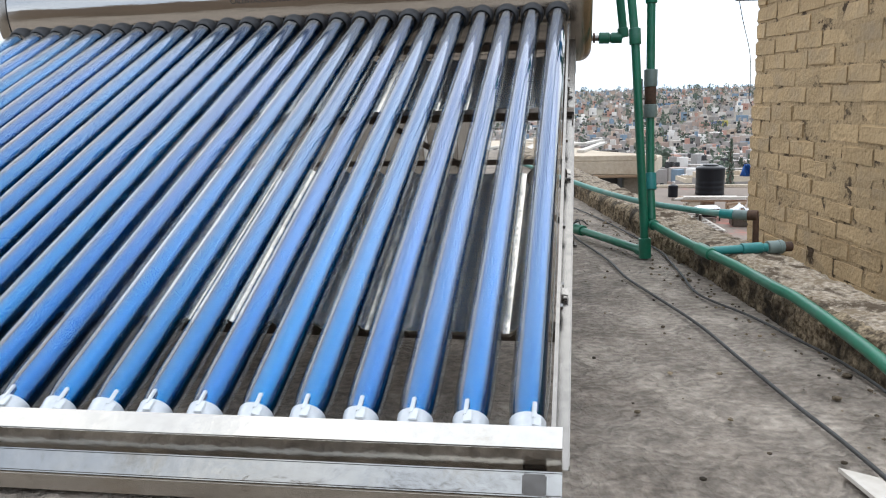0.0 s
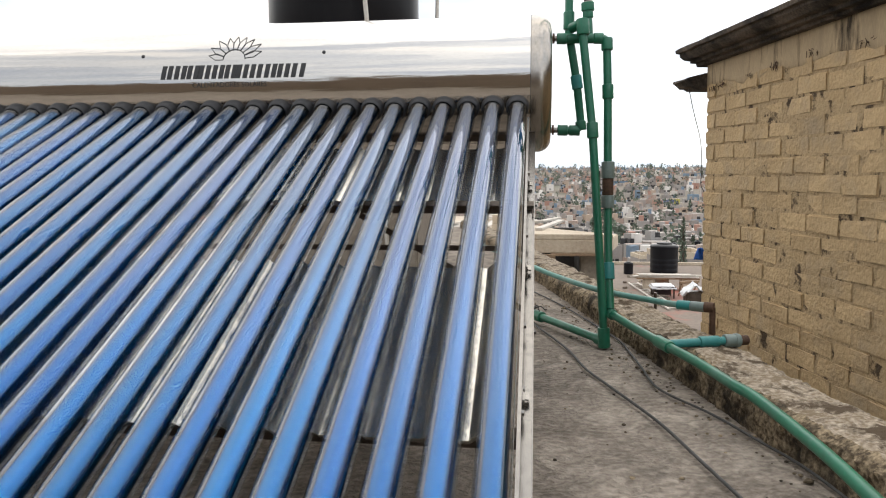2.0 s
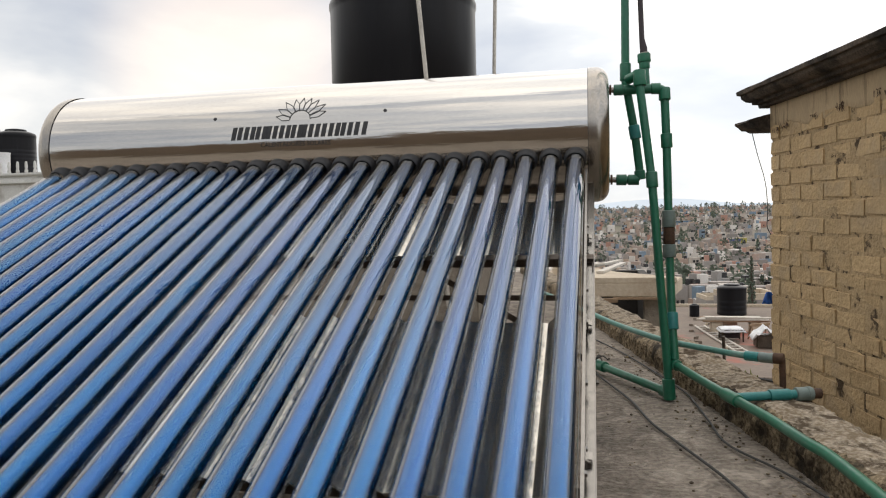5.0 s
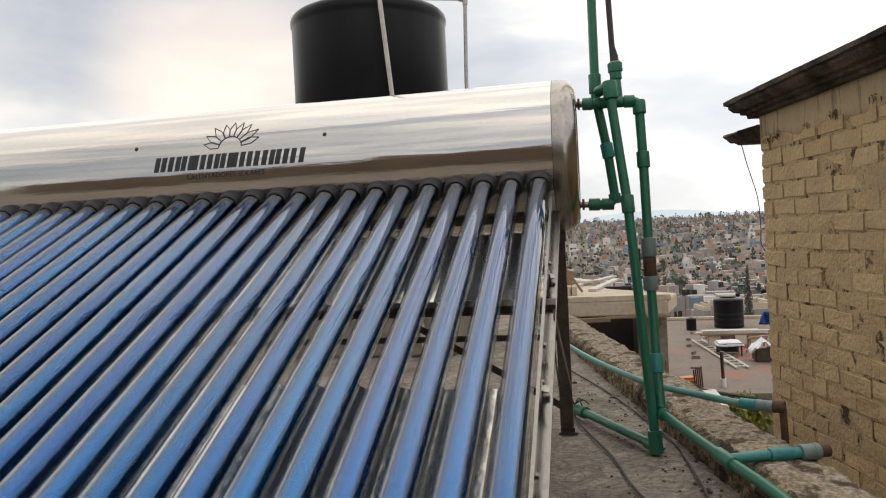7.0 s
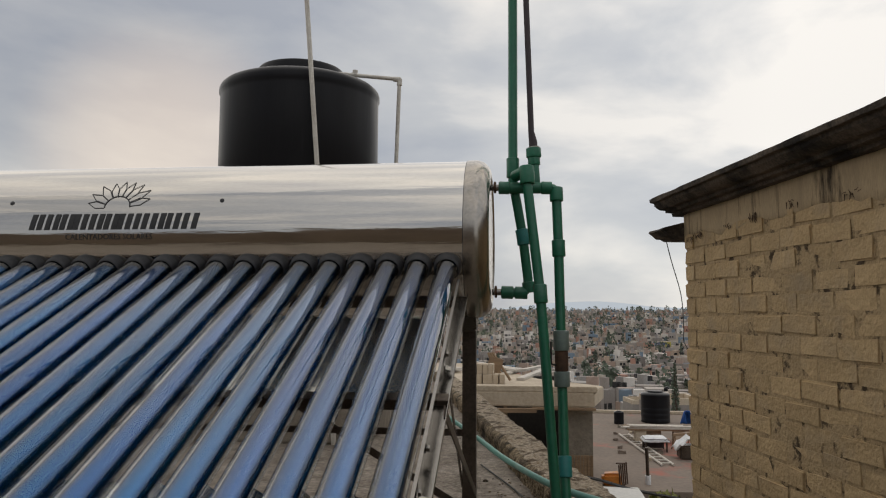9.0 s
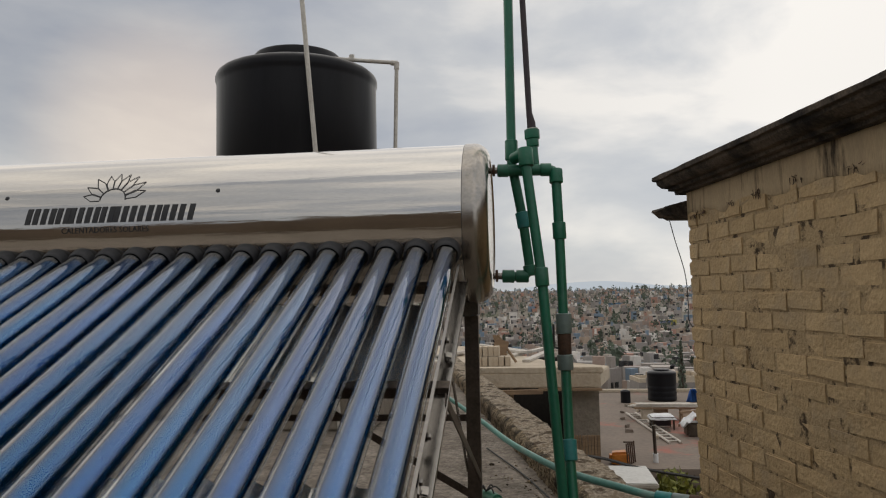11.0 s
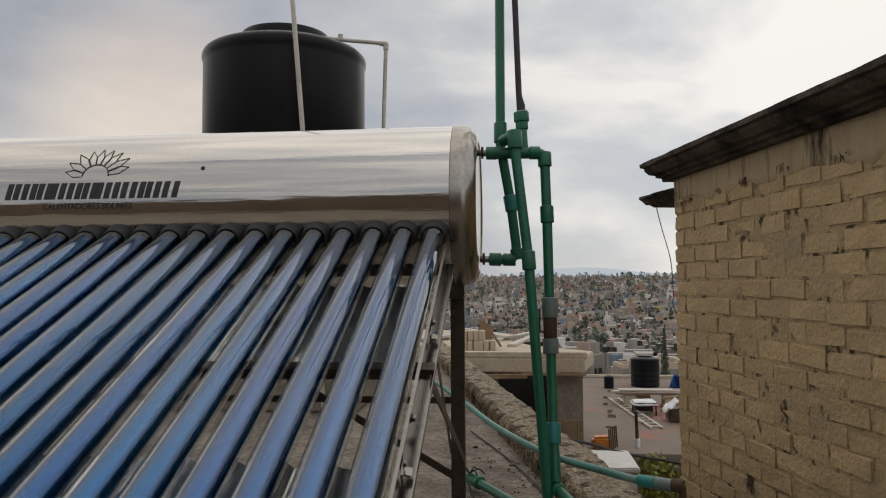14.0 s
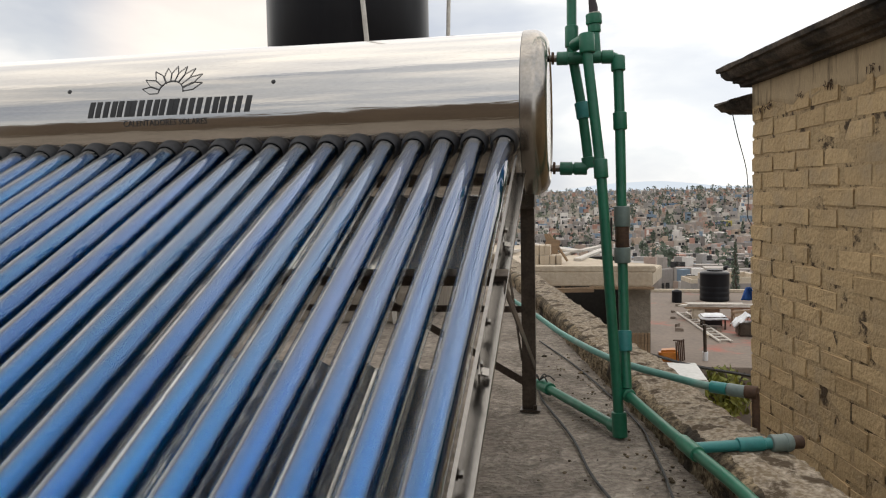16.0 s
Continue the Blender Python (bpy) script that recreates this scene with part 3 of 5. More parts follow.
def markings():
    # the brand's row of plain slanted strokes
    widths = [1, 0.45, 0.95, 0.85, 1.05, 0.95, 0.85, 1.05, 1.1, 0.95, 0.45, 1.15]
    total, gap, x0, x1 = sum(widths), 0.0075, -1.135, -0.664
    unit = (x1 - x0 - gap * 11) / total
    x = x0
    for w in widths:
        s = 0.008
        bm = B()
        stroke = 0.015
        for x_in in (x, x + w * unit - stroke) if w > 0.5 else (x + 0.5 * (w * unit - stroke),):
            print_patch(bm, [(x_in, 0.868), (x_in + stroke, 0.868), (x_in + stroke + s, 0.911), (x_in + s, 0.911)])
        part("brand_bar", bm, PRINT, heater, "slanted black strokes")
        x += w * unit + gap
    # the brand's sign: a half disc outline with leaf-shaped rays
    bm = B()
    cx, cz, r = -0.893, 0.929, 0.036
    print_line(bm, [(cx - r * math.cos(a), cz + 0.9 * r * math.sin(a)) for a in (math.pi * k / 14 for k in range(15))], 0.0026)
    part("brand_sign", bm, PRINT, heater, "half sun outline")
    for k, (deg, ln) in enumerate(((8, 0.05), (28, 0.056), (50, 0.056), (72, 0.047), (90, 0.048), (108, 0.05), (126, 0.056), (146, 0.062), (164, 0.056))):
        a = radians(180 - deg)
        ax, az = math.cos(a), 0.82 * math.sin(a)
        b = Vector((cx + r * ax, cz + r * az))
        d = Vector((ax, az + 0.06)).normalized()
        t = b + d * ln
        q = Vector((-d.y, d.x)) * 0.0105
        bm = B()
        for sgn in (-1, 1):
            print_line(bm, [tuple(b + sgn * 0.55 * q), tuple(b + 0.5 * (t - b) + sgn * q), tuple(t)], 0.002)
        part("brand_ray", bm, PRINT, heater, "leaf-shaped ray outline")
    # small line of words
    cu = bpy.data.curves.new("words", "FONT")
    cu.body, cu.size, cu.align_x, cu.resolution_u = "CALENTADORES SOLARES", 0.0235, "CENTER", 2
    ob = bpy.data.objects.new("words", cu)
    scene.collection.objects.link(ob)
    bpy.context.view_layer.update()
    me = bpy.data.meshes.new_from_object(ob.evaluated_get(bpy.context.evaluated_depsgraph_get()))
    bpy.data.objects.remove(ob)
    xs = [v.co.x for v in me.vertices]
    k = 0.245 / (max(xs) - min(xs))
    for v in me.vertices:
        v.co = on_tank(-0.906 + v.co.x * k, 0.8415 + v.co.y * 0.95)
    me.materials.clear()
    me.materials.append(PRINT)
    part("lettering", me, PRINT, heater, "small dark words printed under the bars")


markings()
for x, z in ((-0.602, 0.945), (-1.2, 0.945), (0.03, 0.757)):
    bm = B()
    p = on_tank(x, z, 0)
    nrm = (p - Vector((x, TANK_Y, TANK_Z))).normalized()
    sweep(bm, [p - nrm * 0.002, p + nrm * 0.001, p + nrm * 0.0025], [0.0062, 0.006, 0.0035], 12)
    part("rivet", bm, STEEL if z < 0.9 else RUBBER, heater)

# tubes with their collars and feet
AXIS = (top_of(0) - foot_of(0)).normalized()
TUBE_LEN = (top_of(0) - foot_of(0)).length + 0.03
bm = B()
tp = [(0.0, -0.03), (0.012, -0.028), (0.0195, -0.02), (0.0215, -0.004), (0.0226, 0.012), (0.0246, 0.03), (0.0266, 0.05)] + [(0.0276, 0.08 + (TUBE_LEN - 0.08) * k / 6) for k in range(7)]
lathe(bm, tp, seg=32)
tube_mesh = finish(bm, "evacuated_tube", 50)
tube_mesh.materials.append(TUBE_GLASS)
bm = B()
lathe(bm, [(0.0, -0.01), (0.012, -0.006), (0.017, 0.004), (0.0195, 0.02), (0.0212, 0.05)] + [(0.0212, TUBE_LEN * k / 6) for k in range(1, 7)], seg=32)
absorber_mesh = finish(bm, "absorber", 50)
absorber_mesh.materials.append(TUBE)
bm = B()
lathe(bm, [(0.0, -0.033), (0.018, -0.032), (0.0222, -0.026), (0.0228, -0.004), (0.0238, 0.012), (0.0246, 0.02), (0.0236, 0.021)], seg=24)
box(bm, (0.0, -0.0245, 0.024), (0.006, 0.004, 0.028), 0.0012)
box(bm, (0.004, -0.0242, 0.008), (0.012, 0.003, 0.018), 0.001)
cap_mesh = finish(bm, "tail_cap", 40)
cap_mesh.materials.append(CAP)
bm = B()
lathe(bm, [(0.0279, -0.003), (0.0292, -0.008), (0.0312, -0.007), (0.0338, 0.0), (0.0352, 0.01), (0.0358, 0.022), (0.034, 0.06)], seg=28)
collar_mesh = finish(bm, "collar", 50)
collar_mesh.materials.append(RUBBER)


def axis_frame(p, z):
    z = z.normalized()
    x = Vector((1, 0, 0))
    x = (x - z * x.dot(z)).normalized()
    y = z.cross(x)
    return Matrix(((x.x, y.x, z.x, p.x), (x.y, y.y, z.y, p.y), (x.z, y.z, z.z, p.z), (0, 0, 0, 1)))


for k in range(N_TUBES):
    a, b = foot_of(k), top_of(k)
    m = axis_frame(a, b - a)
    t = part("evacuated_tube", tube_mesh, TUBE_GLASS, heater, "clear glass vacuum tube")
    t.matrix_basis = m @ Matrix.Rotation(radians(random.uniform(-20, 20)), 4, "Z")
    part("absorber", absorber_mesh, TUBE, t, "blue coated inner tube")
    c = part("tail_cap", cap_mesh, CAP, t, "clear white plastic tail cap")
    c.matrix_basis = Matrix.Rotation(radians(random.uniform(-16, 16)), 4, "Z")
    m2 = axis_frame(b, b - a)
    part("collar", collar_mesh, RUBBER, heater, "black rubber collar").matrix_basis = m2

NRM = Vector((0, -AXIS.z, AXIS.y))


def slope(y, off):
    """(y, z) on a plane parallel to the tubes, off metres above their axes, at about that y."""
    z = 0.101 + (y + 1.363) * AXIS.z / AXIS.y
    return y + off * NRM.y, z + off * NRM.z


# bottom rail: a folded stainless box, square to the tubes, over a low angle foot
def bottom_rail():
    w, skew = 1.92, -0.0415

    def bar(name, prof, label):
        bm = B()
        a = [bm.verts.new((0.046, y, z)) for y, z in prof]
        b = [bm.verts.new((0.046 - w, y + skew, z - 0.011)) for y, z in prof]
        n = len(prof)
        for k in range(n):
            bm.faces.new((a[k], a[(k + 1) % n], b[(k + 1) % n], b[k]))
        bm.faces.new(a[::-1])
        bm.faces.new(b)
        bmesh.ops.bevel(bm, geom=[e for e in bm.edges if len({v.co.x for v in e.verts}) == 2], offset=0.0015, segments=2, affect="EDGES", clamp_overlap=True)
        return part(name, bm, POLISHED, heater, label)

    rail = bar("bottom_rail", [(-1.409, 0.115), (-1.4415, 0.0998), (-1.4225, 0.0595), (-1.39, 0.0747)], "folded stainless bottom rail")
    bar("foot_angle", [(-1.4225, 0.059), (-1.437, 0.034), (-1.442, 0.033), (-1.447, 0.012), (-1.40, 0.003), (-1.37, 0.07)], "brownish lower angle of the frame")
    bm = B()
    box(bm, (0.012, -1.434, 0.047), (0.03, 0.008, 0.026), 0.002, m=Matrix.Rotation(-0.5, 3, "X"))
    part("bracket", bm, FRAME, rail)


bottom_rail()


def side_rail(x, s):
    """A folded channel beside the outer tube, open to the outside: upright web, lower flange and a small lip."""
    prof = [(0.0, -0.008), (0.006, -0.008), (0.006, -0.0092), (0.0012, -0.0092), (0.0012, -0.0548), (0.0228, -0.0548), (0.0228, -0.046), (0.024, -0.046), (0.024, -0.056), (0.0, -0.056)]
    bm = B()
    y0, y1 = -1.395, -0.02
    a = [bm.verts.new((x + s * dx, *slope(y0, o))) for dx, o in prof]
    b = [bm.verts.new((x + s * dx, *slope(y1, o))) for dx, o in prof]
    n = len(prof)
    for k in range(n):
        bm.faces.new((a[k], a[(k + 1) % n], b[(k + 1) % n], b[k]))
    bm.faces.new(a)
    bm.faces.new(b)
    rail = part("side_rail", bm, FRAME, heater, "folded stainless side rail", smooth=20)
    for y in (-0.33, -0.62, -0.72, -0.92, -1.075, -1.125):
        bm = B()
        p = Vector((x + s * 0.0012, *slope(y, -0.031)))
        q = Vector((s, 0, 0))
        sweep(bm, [p, p + q * 0.003, p + q * 0.0035, p + q * 0.009], [0.0085, 0.0085, 0.006, 0.0055], 6)
        part("bolt", bm, FRAME, rail)
    for y in (-0.375, -0.735, -1.09):
        bm = B()
        yy, zz = slope(y, -0.026)
        rot = Matrix.Rotation(math.asin(AXIS.z), 3, "X")
        box(bm, (x + s * 0.006, yy, zz), (0.003, 0.055, 0.022), 0.0012, m=rot @ Matrix.Rotation(0.12 * s, 3, "Z"))
        box(bm, (x + s * 0.012, yy + 0.02, zz - 0.01), (0.012, 0.02, 0.003), 0.001, m=rot @ Matrix.Rotation(0.25 * s, 3, "Y"))
        part("clip", bm, FRAME, rail, "bent shiny clip")
    return rail


side_rail(0.0305, 1)
side_rail(-1.8305, -1)


def cross_bar(y, off, label):
    bm = B()
    y0, z0 = slope(y, off)
    rot = Matrix.Rotation(math.asin(AXIS.z), 3, "X")
    box(bm, (-0.9, y0, z0), (1.905, 0.026, 0.004), 0.001, m=rot)
    box(bm, (-0.9, y0 - 0.012, z0 - 0.013), (1.905, 0.003, 0.022), 0.001, m=rot)
    return part("cross_bar", bm, DARK_STEEL, heater, label)


cross_bar(-0.455, -0.048, "dark steel cross bar")
cross_bar(-1.128, -0.074, "dark steel cross bar")
cross_bar(-0.02, -0.06, "dark steel cross bar")


def reflector(y0, y1, off, amp):
    """Pleated stainless sheet under the tubes, thin but folded back at its ends."""
    bm = B()
    rows = []
    for y in (y0, y0 + 0.004, 0.5 * (y0 + y1), y1 - 0.004, y1):
        row = []
        for k in range(-1, N_TUBES * 4 - 1):
            x = 0.012 - PITCH / 4 * k - 0.02
            o = off + (amp if k % 4 in (0, 1) else -amp) + random.uniform(-0.0015, 0.0015)
            if y in (y0, y1):
                o -= 0.012
            row.append(bm.verts.new((x, *slope(y, o))))
        rows.append(row)
    for a, b in zip(rows, rows[1:]):
        for k in range(len(a) - 1):
            bm.faces.new((a[k], a[k + 1], b[k + 1], b[k]))
    ob = part("reflector_sheet", bm, PANEL, heater, "pleated stainless reflector sheet", smooth=25)
    so = ob.modifiers.new("thick", "SOLIDIFY")
    so.thickness = 0.001
    return ob


reflector(-0.13, -0.445, -0.056, 0.004)
reflector(-0.70, -1.15, -0.056, 0.008)


def leg(x):
    bm = B()
    # a lipped channel, open to the back
    prof = [(-0.02, -0.016), (0.02, -0.016), (0.02, 0.016), (0.017, 0.016), (0.017, -0.013), (-0.017, -0.013), (-0.017, 0.016), (-0.02, 0.016)]
    a = [bm.verts.new((x + px, 0.385 + py, 0.004)) for px, py in prof]
    b = [bm.verts.new((x + px, 0.385 + py, 0.648)) for px, py in prof]
    n = len(prof)
    for k in range(n):
        bm.faces.new((a[k], a[(k + 1) % n], b[(k + 1) % n], b[k]))
    bm.faces.new(a)
    bm.faces.new(b)
    lg = part("leg", bm, DARK_STEEL, heater, "tarnished steel channel leg", smooth=20)
    bm = B()
    box(bm, (x + 0.004, 0.377, 0.004), (0.06, 0.05, 0.006), 0.0015)
    sweep(bm, [(x + 0.018, 0.365, 0.006), (x + 0.018, 0.365, 0.02)], 0.006, 6)
    part("foot_plate", bm, DARK_STEEL, lg)
    bm = B()
    box(bm, (x, 0.36, 0.625), (0.05, 0.10, 0.05), 0.004)
    part("tank_bracket", bm, FRAME, lg, "bright steel saddle")
    return lg


for x in (0.03, -1.83):
    leg(x)


def flat_bar(p, q, w=0.022, t=0.003, mat=DARK_STEEL, name="brace", up=Vector((0, 0, 1))):
    p, q = Vector(p), Vector(q)
    d = (q - p).normalized()
    s = d.cross(up).normalized()
    u = s.cross(d)
    m = Matrix((s, d, u)).transposed()
    bm = B()
    box(bm, (p + q) / 2, (t, (q - p).length, w), 0.0008, m=m)
    return part(name, bm, mat, heater, "steel brace")


for x in (0.03, -1.83):
    flat_bar((x + 0.02, 0.345, 0.14), (x + 0.02, *slope(-0.50, -0.045)))
    flat_bar((x - 0.02, 0.365, 0.16), (x - 0.02, *slope(-0.2, -0.05)), mat=FRAME)
flat_bar((0.03, 0.403, 0.07), (-0.9, 0.403, 0.6))
flat_bar((-1.83, 0.403, 0.07), (-0.9, 0.409, 0.6))
flat_bar((0.03, 0.399, 0.30), (-1.83, 0.399, 0.30), w=0.02)


# ---- pipework at the heater's end ----
R = 0.0135


def pipe(name, label, pts, r=R, mat=GREEN, fittings=(), rounded=False, at=(0, 0, 0)):
    """A pipe thing: its run, and sleeves, elbows or unions as parts."""
    root = thing(name, label, "pipe", at=at)
    run = smooth_path(pts) if rounded else pts
    part("run", sweep(B(), run, r, 14), mat, root)
    for kind, p, q, rr, mm in fittings:
        p, q = Vector(p), Vector(q)
        d = (q - p).normalized()
        L = (q - p).length
        e = min(0.004, L * 0.2)
        bm = B()
        sweep(bm, [p, p + d * e * 0.3, p + d * e, p + d * (L * 0.5), q - d * e, q - d * e * 0.3, q], [rr * 0.86, rr * 0.97, rr, rr * 0.985, rr, rr * 0.97, rr * 0.86], 16)
        part(kind, bm, mm, root)
    return root


def bend(a, c, b, n=6):
    """Points round a corner at c from a to b."""
    a, b, c = Vector(a), Vector(b), Vector(c)
    return [a * (1 - t) ** 2 + 2 * c * t * (1 - t) + b * t * t for t in (k / n for k in range(n + 1))]


F = 0.0185
OUTLET = (-0.004, 0, 0.01)
pipe("hot_outlet_pipe", "green plastic pipe bent down from the tank's upper outlet", [(0.135, 0.26, 0.997), (0.25, 0.26, 0.995)] + bend((0.268, 0.26, 0.994), (0.287, 0.26, 0.994), (0.288, 0.26, 0.972)) + [(0.292, 0.245, 0.82), (0.298, 0.24, 0.44), (0.3, 0.19, 0.22), (0.304, 0.16, 0.12)],
     at=OUTLET, fittings=[("socket", (0.126, 0.26, 0.997), (0.157, 0.26, 0.996), F, GREEN), ("tee", (0.155, 0.26, 0.996), (0.245, 0.26, 0.995), 0.0165, GREEN), ("elbow", (0.245, 0.26, 0.995), (0.276, 0.26, 0.994), F, GREEN), ("elbow", (0.2875, 0.26, 0.995), (0.2885, 0.256, 0.955), F + 0.0005, GREEN),
               ("coupling", (0.2915, 0.247, 0.845), (0.293, 0.246, 0.798), F, GREEN), ("union", (0.2965, 0.241, 0.595), (0.2968, 0.241, 0.54), 0.0215, UNION), ("valve", (0.2968, 0.241, 0.54), (0.2972, 0.2405, 0.482), 0.0185, RUST),
               ("union", (0.2972, 0.2405, 0.484), (0.2978, 0.24, 0.442), 0.0215, UNION), ("coupling", (0.2994, 0.201, 0.265), (0.3005, 0.188, 0.212), 0.0195, TEAL), ("steel_nipple", (0.104, 0.26, 0.998), (0.13, 0.26, 0.997), 0.0095, FRAME), ("seal", (0.112, 0.26, 0.998), (0.119, 0.26, 0.998), 0.017, RUST)])
bm = B()
sweep(bm, [(0.279, 0.235, 0.51), (0.264, 0.225, 0.515), (0.264, 0.222, 0.575)], 0.003, 8)
tagged(part("valve_lever", bm, CABLE), "thin black valve lever beside the union", "lever")
pipe("vent_pipe", "green plastic vent pipe rising from the tank's upper outlet", [(0.166, 0.285, 1.0), (0.166, 0.29, 1.06), (0.169, 0.29, 2.1)], at=OUTLET, fittings=[("socket", (0.166, 0.289, 1.03), (0.166, 0.29, 1.088), F, GREEN)])
pipe("air_pipe", "thin dark iron pipe rising out of a green reducer", [(0.225, 0.27, 1.10), (0.224, 0.27, 1.13), (0.219, 0.27, 1.16), (0.205, 0.27, 1.6), (0.19, 0.27, 2.05)], r=[0.0125, 0.012, 0.0085, 0.0085, 0.0085], mat=BLACK_PIPE,
     at=OUTLET, fittings=[("reducer", (0.227, 0.27, 1.062), (0.226, 0.27, 1.086), 0.0175, GREEN), ("reducer_head", (0.226, 0.27, 1.084), (0.225, 0.27, 1.112), 0.0215, GREEN), ("stub", (0.231, 0.265, 1.0), (0.227, 0.27, 1.065), R, GREEN), ("rim", (0.2255, 0.27, 1.112), (0.2252, 0.27, 1.115), 0.017, PVC)])
pipe("cold_inlet_pipe", "green plastic pipe from the tee down to the tank's lower outlet", [(0.171, 0.278, 0.99), (0.193, 0.28, 0.86)] + bend((0.207, 0.28, 0.74), (0.212, 0.28, 0.70), (0.18, 0.28, 0.699)) + [(0.135, 0.28, 0.701)],
     at=OUTLET, fittings=[("coupling", (0.19, 0.28, 0.88), (0.197, 0.28, 0.835), 0.0185, TEAL), ("socket", (0.132, 0.28, 0.701), (0.166, 0.28, 0.70), F, GREEN), ("elbow", (0.17, 0.28, 0.70), (0.206, 0.28, 0.699), 0.0178, GREEN), ("elbow", (0.2105, 0.28, 0.7), (0.2075, 0.28, 0.73), 0.0178, GREEN), ("steel_nipple", (0.106, 0.28, 0.702), (0.134, 0.28, 0.701), 0.0095, FRAME), ("seal", (0.113, 0.28, 0.702), (0.120, 0.28, 0.702), 0.017, RUST)])
pipe("supply_pipe", "green plastic pipe slanting from the tee down to the roof", bend((0.172, 0.25, 1.026), (0.204, 0.2, 1.045), (0.206, 0.2, 1.0)) + [(0.24, 0.176, 0.69), (0.285, 0.148, 0.025)],
     at=OUTLET, fittings=[("coupling", (0.2385, 0.178, 0.718), (0.2413, 0.175, 0.668), F, GREEN), ("elbow", (0.205, 0.202, 1.046), (0.2075, 0.198, 0.995), 0.0205, GREEN), ("elbow_arm", (0.172, 0.245, 1.026), (0.2, 0.205, 1.032), 0.0165, GREEN), ("elbow", (0.283, 0.15, 0.06), (0.286, 0.147, -0.006), 0.0195, GREEN)])
pipe("floor_pipe", "green plastic pipe lying on the roof beside the heater's leg", [(0.07, 0.545, 0.03), (0.279, 0.152, 0.026)], fittings=[("socket", (0.054, 0.575, 0.03), (0.087, 0.513, 0.03), 0.0205, GREEN), ("end_plug", (0.044, 0.594, 0.03), (0.056, 0.572, 0.03), 0.016, GREEN_LIGHT), ("elbow", (0.262, 0.184, 0.026), (0.282, 0.148, 0.025), 0.019, GREEN)])
pipe("long_pipe", "long faded green pipe leaning along the parapet", [(0.3, 0.165, 0.115), (0.35, -0.01, 0.106), (0.407, -0.212, 0.1), (0.459, -0.385, 0.095), (0.501, -0.57, 0.09), (0.522, -0.65, 0.088), (0.546, -0.85, 0.082), (0.562, -1.05, 0.074), (0.58, -1.5, 0.05), (0.6, -1.9, 0.02)], r=0.0124, rounded=True,
     fittings=[("tee", (0.396, -0.173, 0.101), (0.418, -0.248, 0.099), 0.0172, GREEN), ("elbow", (0.295, 0.185, 0.116), (0.306, 0.14, 0.114), 0.018, GREEN)])
pipe("branch_pipe", "teal plastic branch pipe with a grey union lying on the parapet", [(0.408, -0.212, 0.1), (0.575, -0.168, 0.104), (0.622, -0.156, 0.104)], mat=TEAL, r=0.0118,
     fittings=[("socket", (0.505, -0.187, 0.103), (0.56, -0.172, 0.104), 0.0155, TEAL), ("union", (0.575, -0.168, 0.104), (0.62, -0.156, 0.104), 0.0182, UNION), ("union_ring", (0.604, -0.1605, 0.104), (0.616, -0.157, 0.104), 0.0196, UNION), ("iron_end", (0.62, -0.156, 0.104), (0.643, -0.15, 0.104), 0.014, RUST)])
pipe("upper_hose", "pale green pipe sagging over the parapet to an iron elbow", [(-0.24, 2.0, 0.16), (-0.002, 1.19, 0.162), (0.12, 0.755, 0.163), (0.246, 0.42, 0.162), (0.327, 0.275, 0.162), (0.402, 0.185, 0.161), (0.49, 0.082, 0.161), (0.566, 0.03, 0.162)], mat=GREEN_LIGHT, r=0.0098, rounded=True,
     fittings=[("socket", (0.495, 0.078, 0.161), (0.53, 0.054, 0.1615), 0.0148, TEAL), ("union", (0.53, 0.054, 0.1615), (0.567, 0.03, 0.162), 0.0155, UNION), ("iron_elbow", (0.564, 0.032, 0.163), (0.591, 0.02, 0.163), 0.016, RUST), ("iron_pipe", (0.586, 0.022, 0.164), (0.589, 0.022, 0.07), 0.0092, RUST)])


def cable(name, label, pts, r=0.0045):
    return tagged(part(name, sweep(B(), smooth_path(pts, 10), r, 8), CABLE, smooth=80), label, "cable")


cable("cable", "thin black cable lying loose on the cement roof", [(0.02, 0.72, 0.006), (0.05, 0.56, 0.006), (0.07, 0.45, 0.006), (0.16, 0.115, 0.006), (0.204, -0.135, 0.006), (0.26, -0.33, 0.006), (0.334, -0.585, 0.006), (0.378, -0.81, 0.006), (0.419, -1.025, 0.006), (0.471, -1.279, 0.006), (0.56, -1.9, 0.006)], 0.0035)
cable("cable", "thin black cable winding along the foot of the parapet", [(0.0, 1.45, 0.006), (0.18, 0.9, 0.006), (0.33, 0.298, 0.006), (0.353, 0.1, 0.006), (0.365, -0.1, 0.006), (0.379, -0.32, 0.006), (0.463, -0.51, 0.006), (0.517, -0.67, 0.006), (0.575, -0.87, 0.006), (0.62, -1.25, 0.006)], 0.0031)
bm = B()
for k in range(5):
    a = k * 1.3
    sweep(bm, smooth_path([(0.05, 0.55, 0.05), (0.058 + 0.02 * math.cos(a), 0.55 + 0.02 * math.sin(a), 0.065), (0.064 + 0.035 * math.cos(a), 0.55 + 0.03 * math.sin(a), 0.05 + 0.012 * math.sin(a * 2))], 5), 0.0025, 6)
tagged(part("wire_tie", bm, CABLE), "knot of black wire at the pipe's end", "wire")
bm = B()
scrap = [bm.verts.new((x, y, 0.002)) for x, y in ((0.418, -1.262), (0.462, -1.285), (0.50, -1.42), (0.452, -1.40))]
lid_face = bmesh.ops.extrude_face_region(bm, geom=[bm.faces.new(scrap)])
for v in lid_face["geom"]:
    if isinstance(v, bmesh.types.BMVert):
        v.co.z += 0.006
